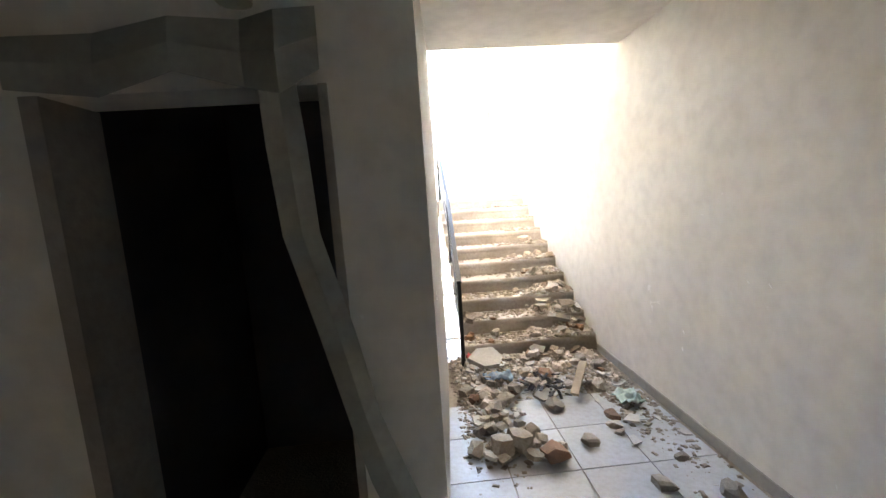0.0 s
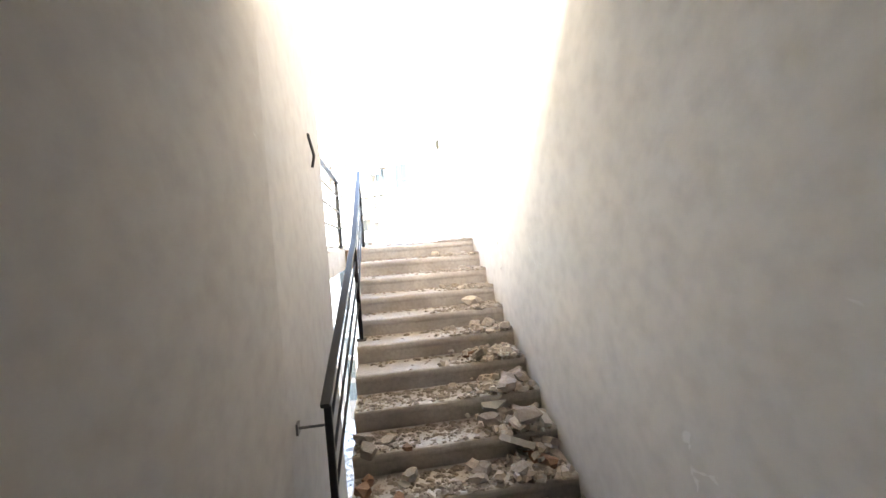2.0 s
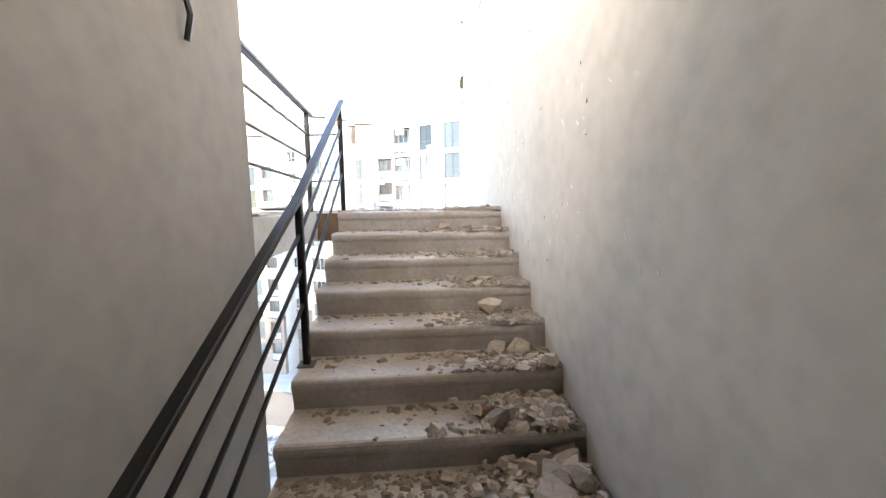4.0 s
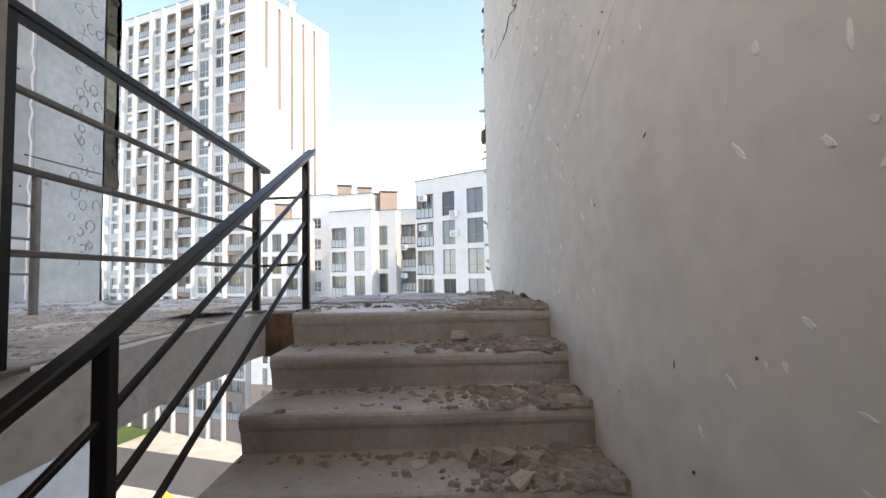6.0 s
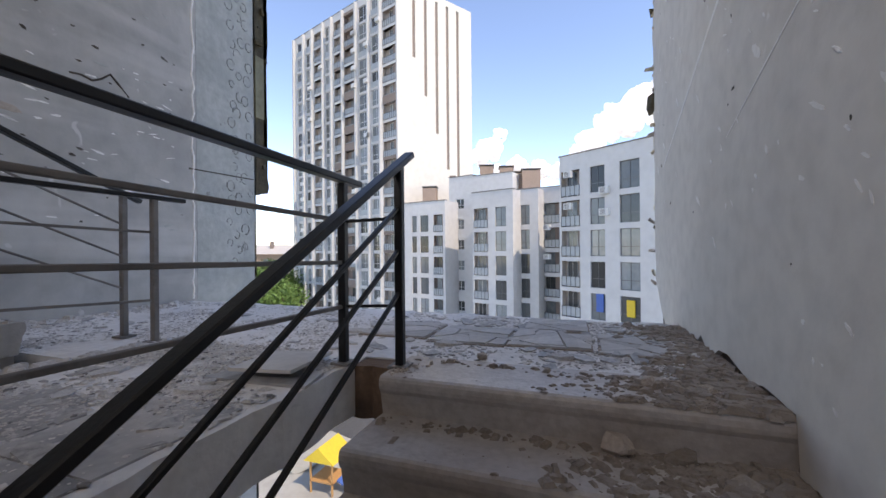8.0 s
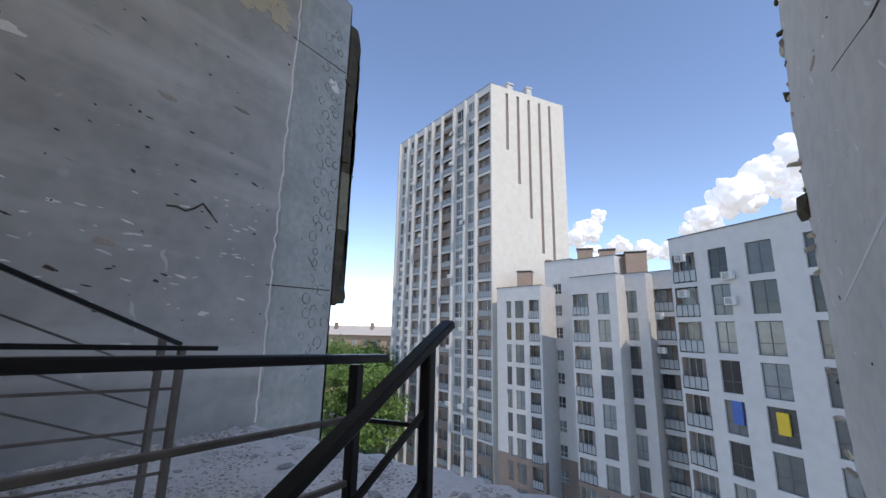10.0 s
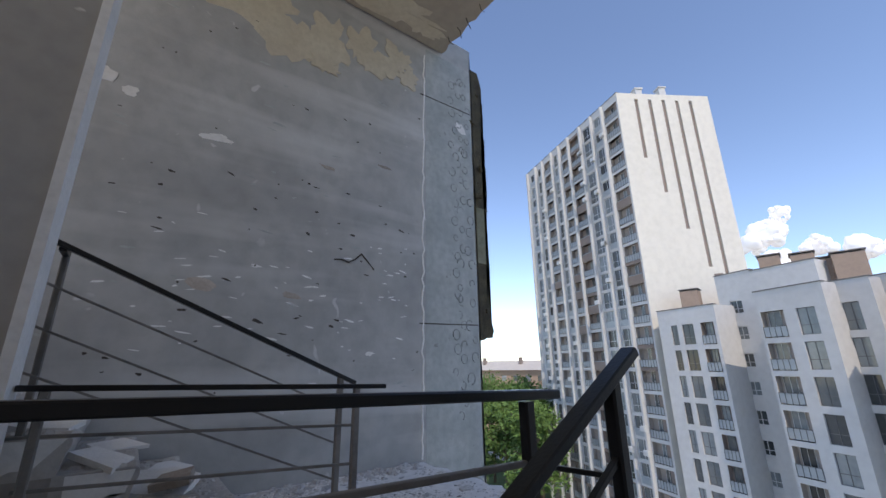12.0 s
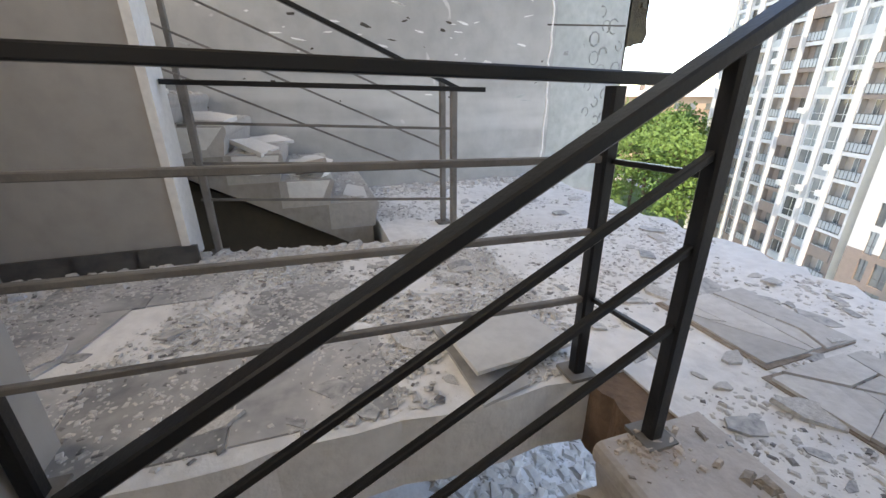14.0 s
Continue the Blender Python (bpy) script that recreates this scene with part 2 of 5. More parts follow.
def tube(points, r, bm=None, sides=6):
    bm = bm or bmesh.new()
    pts = [Vector(p) for p in points]
    rings = []
    for i, p in enumerate(pts):
        d = (pts[min(i + 1, len(pts) - 1)] - pts[max(i - 1, 0)]).normalized()
        s = d.orthogonal().normalized()
        u = d.cross(s)
        rings.append([bm.verts.new(p + (s * math.cos(a) + u * math.sin(a)) * r) for a in [2 * math.pi * k / sides for k in range(sides)]])
    for a, b in zip(rings, rings[1:]):
        for k in range(sides):
            bm.faces.new((a[k], a[(k + 1) % sides], b[(k + 1) % sides], b[k]))
    bm.faces.new(rings[0][::-1]), bm.faces.new(rings[-1])
    return bm


def sheet(points, width_dir, width, thick, bm=None):
    """A bent strip of sheet metal along points, widths may vary."""
    bm = bm or bmesh.new()
    pts = [Vector(p) for p in points]
    wd = Vector(width_dir).normalized()
    rings = []
    for i, p in enumerate(pts):
        d = (pts[min(i + 1, len(pts) - 1)] - pts[max(i - 1, 0)]).normalized()
        nrm = d.cross(wd).normalized() * thick
        w = wd * (width[i] if isinstance(width, (list, tuple)) else width)
        rings.append([bm.verts.new(c) for c in (p, p + w * 0.5 + nrm * 3, p + w, p + w + nrm, p + w * 0.5 + nrm * 4, p + nrm)])
    for a, b in zip(rings, rings[1:]):
        for k in range(6):
            bm.faces.new((a[k], a[(k + 1) % 6], b[(k + 1) % 6], b[k]))
    bm.faces.new(rings[0][::-1]), bm.faces.new(rings[-1])
    return bm


def chunk(rng, flat=0.7, cuts=9):
    """An angular broken lump about 1 across, resting on z = 0."""
    bm = bmesh.new()
    bmesh.ops.create_cube(bm, size=1.0)
    for v in bm.verts:
        v.co = Vector([c * rng.uniform(0.75, 1.1) for c in v.co])
    for _ in range(cuts):
        d = Vector([rng.uniform(-1, 1) for _ in range(3)]).normalized()
        geom = bm.verts[:] + bm.edges[:] + bm.faces[:]
        r = bmesh.ops.bisect_plane(bm, geom=geom, plane_co=d * rng.uniform(0.36, 0.52), plane_no=d, clear_outer=True)
        edges = [e for e in r["geom_cut"] if isinstance(e, bmesh.types.BMEdge)]
        if len(edges) > 2:
            bmesh.ops.contextual_create(bm, geom=edges)
    lo = min(v.co.z for v in bm.verts)
    for v in bm.verts:
        v.co.z = (v.co.z - lo) * flat
    return bm


def flake(rng, thick=0.12):
    """A flat shard with an angular outline about 1 across."""
    k = rng.randint(4, 7)
    pts = []
    for i in range(k):
        a = 2 * math.pi * (i + rng.uniform(-0.3, 0.3)) / k
        r = rng.uniform(0.32, 0.55)
        pts.append((r * math.cos(a), r * math.sin(a) * 0.75))
    return prism(pts, 0, thick, "z")


def falling(points, gap=0.012):
    """Only those points of a broken edge whose x goes down all along."""
    out = [points[0]]
    for p in points[1:]:
        if p[0] < out[-1][0] - gap:
            out.append(p)
    return out


def strip(points, base, z0, z1, axis, bm=None):
    """A slab between a straight line at base and a broken edge given as (along, across) points."""
    bm = bm or bmesh.new()
    put = (lambda s, e, z: (s, e, z)) if axis == "x" else (lambda s, e, z: (e, s, z))
    rows = [[bm.verts.new(put(*q)) for q in ((s, base, z0), (s, e, z0), (s, e, z1), (s, base, z1))] for s, e in points]
    fresh = [bm.faces.new((p[k], p[(k + 1) % 4], q[(k + 1) % 4], q[k])) for p, q in zip(rows, rows[1:]) for k in range(4)]
    fresh += [bm.faces.new(rows[0]), bm.faces.new(rows[-1])]
    bmesh.ops.recalc_face_normals(bm, faces=fresh)
    return bm


# ---- setting: walls, floors, ceilings ----
RISE, TREAD = 0.168, 0.30
WR, LAND, TOP = 1.43, 1.68, 7.03
rng = random.Random(4)

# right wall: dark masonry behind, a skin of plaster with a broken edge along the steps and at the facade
# The core rises 9 m past the ceiling, unseen, to block the sun.
structure("wall_right_core", boxes((WR + 0.035, WR + 0.35, -6.2, 5.02, -5.2, TOP + 9.0)), M_CORE, "dark masonry behind the grey plaster, raised unseen against the sun", "wall")
low = [(-6.2, 0.0), (-0.02, 0.0)]
for i in range(10):
    yn = TREAD * i
    low += [(yn - 0.022, RISE * i + 0.012), (yn - 0.018, RISE * i + 0.06), (yn - 0.004, RISE * (i + 1) + 0.006)]
    low += ragged((yn - 0.002, RISE * (i + 1) + 0.022), (yn + TREAD - 0.015, RISE * (i + 1) + 0.018), 0.05, 0.014, rng)
low += ragged((2.988, LAND + 0.02), (4.28, LAND + 0.02), 0.1, 0.035, rng)
mono = [low[0]]
for p in low[1:]:
    if p[0] > mono[-1][0] + 0.0008:
        mono.append(p)
low = mono
edge = ragged((4.34, LAND - 0.3), (5.14, 1.9), 0.15, 0.03, rng) + ragged((5.14, 1.95), (5.2, 4.2), 0.12, 0.035, rng) + ragged((5.2, 4.2), (4.75, 6.2), 0.12, 0.04, rng) + ragged((4.75, 6.2), (4.62, TOP + 0.3), 0.12, 0.04, rng)
skin = bmesh.new()
low.append((4.3, LAND + 0.02))
for (y0, z0), (y1, z1) in zip(low, low[1:]):
    if y1 > y0 + 1e-4:
        skin.faces.new([skin.verts.new((WR, *p)) for p in ((y0, z0), (y1, z1), (y1, TOP + 0.35), (y0, TOP + 0.35))])
edge = sorted((p for p in edge if p[1] > LAND - 0.25), key=lambda p: p[1])
for (y0, z0), (y1, z1) in zip(edge, edge[1:] + [(4.62, TOP + 0.35)]):
    skin.faces.new([skin.verts.new((WR, *p)) for p in ((4.299, z0), (y0, z0), (y1, z1), (4.299, z1))])
bmesh.ops.remove_doubles(skin, verts=skin.verts, dist=0.0005)
bmesh.ops.recalc_face_normals(skin, faces=skin.faces)
back = bmesh.ops.extrude_face_region(skin, geom=skin.faces[:])
for v in back["geom"]:
    if isinstance(v, bmesh.types.BMVert):
        v.co.x += 0.03
structure("wall_right", skin, M_PLASTER, "scuffed grey plaster wall beside the stairs", "wall")

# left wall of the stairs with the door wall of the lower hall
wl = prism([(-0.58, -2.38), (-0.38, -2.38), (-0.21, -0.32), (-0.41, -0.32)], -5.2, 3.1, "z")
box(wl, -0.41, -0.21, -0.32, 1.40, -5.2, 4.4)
structure("wall_left", wl, M_PLASTER_SHADED, "plain grey plastered wall beside the stairs", "wall")
dw = boxes((-0.70, -0.38, -2.60, -2.38, 0, 2.97), (-1.62, -0.70, -2.60, -2.38, 2.16, 2.97), (-2.6, -1.62, -2.60, -2.38, 0, 2.97))
structure("wall_door", dw, M_PLASTER, "grey hall wall with a dark doorway", "wall")
structure("lift_shaft", boxes((-1.9, -1.64, -2.379, -1.2, -0.1, 2.9), (-0.68, -0.59, -2.379, -1.2, -0.1, 2.9), (-1.9, -0.59, -1.201, -1.105, -0.1, 2.9), (-1.9, -0.59, -2.379, -1.105, 2.5, 2.92)), M_DARK, "inside of the doorway, coloured dark for its shade", "shaft")
structure("wall_hall", boxes((-2.8, -2.6, -6.2, -2.38, 0, 2.97), (-2.8, WR + 0.3, -6.4, -6.2, 0, 2.97)), M_PLASTER, "grey walls of the lower hall", "wall")
structure("ceiling_hall", boxes((-2.8, WR - 0.002, -6.4, -0.51, 2.97, 3.36)), M_PLASTER, "grey hall ceiling with a straight front edge", "ceiling")
structure("ceiling", strip(falling(ragged((WR - 0.002, 4.62), (-3.13, 4.72), 0.09, 0.025, rng)) + [(-3.15, 4.72)], -3.0, TOP, TOP + 0.25, "x"), M_CEIL, "beige concrete ceiling with a broken front edge", "ceiling")
structure("floor_upper", boxes((-3.4, -0.6, -3.2, -0.9, 3.1, 3.36)), M_SLAB, "concrete floor of the storey above", "floor")

# floor of the lower hall
floor = structure("floor", boxes((-2.6, WR, -6.2, 0.03, -0.25, -0.006)), M_GROUT, "dusty hall floor with pale square tiles", "floor")

# far left wall, bare concrete, with its broken facade end
far_edge = ragged((5.28, -5.2), (5.28, TOP + 0.3), 0.2, 0.02, rng)
structure("wall_far", prism([(-3.0, -5.2)] + far_edge + [(5.28, TOP + 0.35), (-3.0, TOP + 0.35)], -3.4, -3.18, "x"), M_CONCRETE_WALL, "stained bare concrete wall with scars", "wall")
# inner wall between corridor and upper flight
structure("wall_inner", boxes((-1.86, -1.66, -0.9, 1.39, -5.2, 5.2)), M_PLASTER_SHADED, "grey plastered wall of the landing", "wall")
structure("wall_inner_step", boxes((-1.66, -1.62, -0.9, 0.62, LAND, 5.2)), M_PLASTER_SHADED, "beige plaster beside the grey wall", "wall")
# The wall's end face is coloured paler for the daylight on it.
structure("trim_corner", boxes((-1.87, -1.645, 1.39, 1.43, LAND, 5.2)), M_PALE, "wall end beside the upper flight, paler for its daylight", "trim")
structure("wall_corridor", boxes((-1.86, -0.4, -1.1, -0.9, LAND, 2.969)), M_PLASTER_SHADED, "grey end wall of the landing", "wall")
# landing slab
ls = strip(falling(ragged((WR, 4.34), (-3.17, 4.42), 0.11, 0.05, rng)) + [(-3.19, 4.42)], 2.98, LAND - 0.25, LAND - 0.004, "x")
strip([(2.979, -0.22)] + falling([(y, x) for x, y in ragged((-0.22, 2.95), (-0.22, 1.4), 0.13, 0.012, rng)]) + [(1.4, -0.22)], -1.2, LAND - 0.25, LAND - 0.004, "y", ls)
strip([(2.48, -1.64)] + falling([(y, x) for x, y in ragged((-1.64, 2.46), (-1.79, 1.4), 0.1, 0.014, rng)]) + [(1.38, -1.79)], -1.2, LAND - 0.25, LAND - 0.004, "y", ls)
box(ls, -1.79, -1.2, -0.9, 1.38, LAND - 0.25, LAND - 0.004)
box(ls, -1.2, -0.38, -0.9, 1.4, LAND - 0.25, LAND - 0.004)
box(ls, -3.18, -1.2, 2.48, 2.979, LAND - 0.25, LAND - 0.004)
structure("landing", ls, M_SLAB, "dusty concrete landing strewn with broken tiles", "floor")
M_RUST = material("rust_stained_concrete", (0.24, 0.15, 0.095), 0.9, (0.12, 0.075, 0.05), 5, 40, 0.9, 0.4)
structure("landing_recess", strip(falling(ragged((-0.008, 2.862), (-0.215, 2.85), 0.03, 0.012, rng)) + [(-0.217, 2.85)], 2.979, LAND - 0.26, LAND - 0.012, "x"), M_RUST, "rust-stained broken concrete beside the top step", "concrete")
structure("landing_lower", strip(falling(ragged((WR, 5.1), (-3.13, 5.1), 0.15, 0.06, rng)) + [(-3.15, 5.1)], 0.6, -1.95, -1.68, "x"), M_SLAB, "rubble-covered landing of the storey below", "floor")
structure("wall_below", boxes((-2.16, -2.12, -0.3, 2.44, -1.0, LAND - 0.25), (-3.15, -0.41, -0.6, -0.4, -5.2, LAND - 0.26), (-3.15, -1.9, 2.46, 2.475, LAND - 0.9, LAND - 0.26)), M_UNDER_SHADE, "wall under the landing, coloured dark for its shade", "wall")


# ---- stairs ----
def step_profile(yn, z, t, r, way=1):
    pts = [(0.035, -r - 0.004), (0.016, -0.075), (0.004, -0.055), (0.0, -0.038), (0.001, -0.018), (0.007, -0.006), (0.02, 0.0), (t + 0.045, 0.0), (t + 0.045, -r - 0.004)]
    return [(yn + way * a, z + b) for a, b in pts]


def flight(name, label, x0, x1, y0, z0, count, t, r, way, mat, deep=0.17):
    th = thing(name, label, "stairs", (x0, y0, z0))
    th.location = (0, 0, 0)
    for i in range(count):
        bm = prism(step_profile(y0 + way * t * i, z0 + r * (i + 1), t, r, way), x0, x1, "x")
        part("step", bm, mat, th)
    run = way * t * count
    und = [(y0 + way * 0.05, z0), (y0 + way * 0.05, z0 - deep), (y0 + run, z0 + r * count - deep - 0.13), (y0 + run, z0 + r * count - 0.03)]
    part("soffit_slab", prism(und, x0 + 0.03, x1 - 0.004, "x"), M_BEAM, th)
    return th


flight("staircase", "worn brown-grey concrete stairs littered with rubble", 0.0, WR + 0.02, 0.0, 0.0, 10, TREAD, RISE, 1, M_STEP)
M_STEP2 = material("grey_step", (0.5, 0.47, 0.44), 0.85, (0.38, 0.355, 0.33), 2, 25, 0.7, 0.2, per_object=0.05)
flight("staircase", "grey concrete upper stairs with white broken plaster on them", -3.16, -2.0, 2.48, LAND, 10, 0.28, RISE, -1, M_STEP2, 0.2)

# Added plate, coloured for the dark void under the upper flight.
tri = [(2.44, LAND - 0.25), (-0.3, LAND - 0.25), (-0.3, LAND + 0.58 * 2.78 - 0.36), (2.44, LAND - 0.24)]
structure("wall_under_flight", prism(tri, -2.16, -2.12, "x"), M_UNDER_SHADE, "brown plate added for the shade under the upper flight", "wall")


# ---- rails ----
def post(x, y, z0, z1, parent, mat=M_STEEL, w=0.04):
    p = part("post", bar((x, y, z0), (x, y, z1), w, w), mat, parent)
    part("foot_plate", boxes((x - 0.045, x + 0.045, y - 0.045, y + 0.045, z0, z0 + 0.012)), M_STEEL_DUST, p)
    return p


h = thing("handrail", "black steel stair handrail with three lower bars", "handrail")
RX = 0.03
RAIL = [Vector((-0.045, -0.24, 0.914)), Vector((RX, 1.41, 1.778)), Vector((RX, 2.97, 2.673))]


def rail_at(y):
    """The middle of the top rail over y; the lower run bends a little to the side."""
    a, b = (RAIL[0], RAIL[1]) if y < RAIL[1].y else (RAIL[1], RAIL[2])
    return a.lerp(b, (y - a.y) / (b.y - a.y))


for y0, y1 in ((-0.24, 1.41), (1.4, 2.97)):
    part("top_rail", bar(rail_at(y0), rail_at(y1), 0.05, 0.03), M_STEEL, h)
for d in (0.192, 0.385, 0.578):
    for y0, y1 in ((-0.18, 1.41), (1.405, 2.85)):
        part("lower_bar", bar(rail_at(y0) - Vector((0, 0, d)), rail_at(y1) - Vector((0, 0, d)), 0.018, 0.018), M_STEEL, h)
for y, z in ((-0.18, 0.0), (1.41, 5 * RISE), (2.85, LAND)):
    post(rail_at(y).x, y, z, rail_at(y).z, h)
for z in (0.33, 0.79):
    b = part("wall_bracket", tube([(-0.045, -0.18, z), (-0.20, -0.18, z)], 0.008), M_STEEL_DUST, h)
    part("wall_plate", boxes((-0.21, -0.198, -0.205, -0.155, z - 0.03, z + 0.03)), M_STEEL_DUST, b)

g = thing("guardrail", "black steel guardrail along the edge of the landing", "guardrail")
GX = -0.25
part("top_rail", bar((GX, 1.38, 2.592), (GX, 2.96, 2.545), 0.05, 0.03), M_STEEL, g)
for z0, z1 in ((2.395, 2.355), (2.192, 2.158), (1.975, 1.95)):
    part("lower_bar", bar((GX, 1.38, z0), (GX, 2.82, z1), 0.018, 0.018), M_STEEL_DUST, g)
post(GX, 2.82, LAND, 2.53, g)
post(GX, 1.43, LAND, 2.575, g)
for z in (1.95, 2.35):
    part("link_bar", bar((GX, 2.83, z), (RX, 2.85, z + 0.01), 0.014, 0.014), M_STEEL, g)

g = thing("guardrail", "dusty steel guardrail beside the upper flight", "guardrail")
fx = lambda y: -1.57 - 0.19 * (2.86 - y) / 1.33
part("top_rail", bar((fx(1.44), 1.44, 2.575), (fx(3.03), 3.03, 2.53), 0.045, 0.025), M_STEEL, g)
for z0, z1 in ((2.385, 2.33), (2.185, 2.135), (1.99, 1.93)):
    part("lower_bar", bar((fx(1.5), 1.5, z0), (fx(2.85), 2.85, z1), 0.014, 0.014), M_STEEL_DUST, g)
post(fx(1.53), 1.53, LAND, 2.56, g, M_STEEL_DUST, 0.036)
post(fx(2.86), 2.86, LAND, 2.53, g, M_STEEL_DUST, 0.036)
h = thing("handrail", "black steel handrail of the upper flight", "handrail")
HX = -1.90
up_z = lambda y: 2.585 + 0.442 * (2.9 - y)
part("top_rail", bar((HX, 3.0, up_z(3.0)), (HX, 0.6, up_z(0.6)), 0.045, 0.025), M_STEEL, h)
for d in (0.20, 0.40, 0.60):
    part("lower_bar", bar((HX, 2.9, up_z(2.9) - d), (HX, 0.6, up_z(0.6) - d), 0.011, 0.011), M_STEEL_DUST, h)
post(HX, 2.9, LAND, up_z(2.9), h, M_STEEL_DUST, 0.036)
post(HX - 0.14, 1.45, LAND + 0.168 * 4, up_z(1.45), h, M_STEEL_DUST, 0.03)
part("post_arm", bar((HX - 0.14, 1.45, up_z(1.45) - 0.02), (HX, 1.45, up_z(1.45) - 0.02), 0.03, 0.02), M_STEEL, h)

# ---- outside: ground, towers ----
GZ = -21.0
gb = bmesh.new()
box(gb, -1500, 1500, -300, 2500, GZ - 1, GZ)
structure("ground", gb, M_GROUND, "bright gravelly ground between the buildings", "ground")


EYE75, FW, RT_ = Vector((0.85, 1.08)), Vector((-0.199, 0.98)), Vector((0.98, 0.199))


def plan(lat, d):
    """A place on the plan: d ahead along the second heading, lat times d to its side."""
    return EYE75 + FW * d + RT_ * (lat * d)


def lattice(xs, zs, solid, y0, y1, m=None):
    """One connected plate over the grid xs, zs, with holes where solid(i, j) is false."""
    bm = bmesh.new()
    grid = {}

    def vert(i, j, y):
        if (i, j, y) not in grid:
            c = Vector((xs[i], y, zs[j]))
            grid[i, j, y] = bm.verts.new(m @ c if m else c)
        return grid[i, j, y]

    nx, nz = len(xs) - 1, len(zs) - 1
    full = {(i, j) for i in range(nx) for j in range(nz) if solid(i, j)}
    for i, j in full:
        bm.faces.new([vert(*p, y0) for p in ((i, j), (i + 1, j), (i + 1, j + 1), (i, j + 1))])
        bm.faces.new([vert(*p, y1) for p in ((i, j + 1), (i + 1, j + 1), (i + 1, j), (i, j))])
        for di, dj, p, q in ((-1, 0, (i, j), (i, j + 1)), (1, 0, (i + 1, j + 1), (i + 1, j)), (0, -1, (i + 1, j), (i, j)), (0, 1, (i, j + 1), (i + 1, j + 1))):
            if (i + di, j + dj) not in full:
                bm.faces.new((vert(*p, y0), vert(*q, y0), vert(*q, y1), vert(*p, y1)))
    return bm


def window_meshes(w, hh, kind):
    s, k = 0.055, 2 if w < 2.4 else 3
    deep = 0.6 if kind in ("loggia", "brown") else 0.16
    xs = [0.0]
    for i in range(k + 1):
        x = (w - s) * i / k
        xs += [x, x + s] if i else [s]
    zs = [0.0, s, hh * 0.34, hh * 0.34 + s, hh - s, hh]
    if deep > 0.3:
        xs = [w * 0.12 + x * 0.55 for x in xs]
    frame_bm = lattice(xs, zs, lambda i, j: i % 2 == 0 or j % 2 == 0, deep, deep + 0.06)
    out = {"frame": mesh_from(frame_bm, "window_frame", M_FRAMEW if kind in ("small", "tallw", "loggia") else M_FRAME),
           "pane": mesh_from(boxes((xs[0] + 0.01, xs[-1] - 0.01, deep + 0.03, deep + 0.045, 0.01, hh - 0.01)), "pane", M_PANE)}
    if deep > 0.3:
        out["balustrade"] = mesh_from(boxes((0, w, -0.02, 0.0, 0.1, 0.98)), "balustrade", M_RAILGLASS)
        n_bar = max(4, int(w / 0.45))
        bx = [0.0]
        for i in range(n_bar + 1):
            x = (w - 0.04) * i / n_bar
            bx += [x, x + 0.04] if i else [0.04]
        out["rail"] = mesh_from(lattice(bx, [0.0, 1.0, 1.05], lambda i, j: j == 1 or i % 2 == 0, -0.06, -0.025), "balcony_rail", M_FRAME)
        out["lining"] = mesh_from(prism([(0.0, 0.03), (0.012, 0.03), (0.012, 0.66), (w - 0.012, 0.66), (w - 0.012, 0.03), (w, 0.03), (w, 0.69), (0.0, 0.69)], 0.0, hh - 0.002, "z"), "loggia_back", M_LOGGIA if kind == "loggia" else M_BROWN)
    return out


HEIGHTS = {"tall": 2.35, "tallw": 2.5, "small": 1.45, "loggia": 2.45, "brown": 2.45}


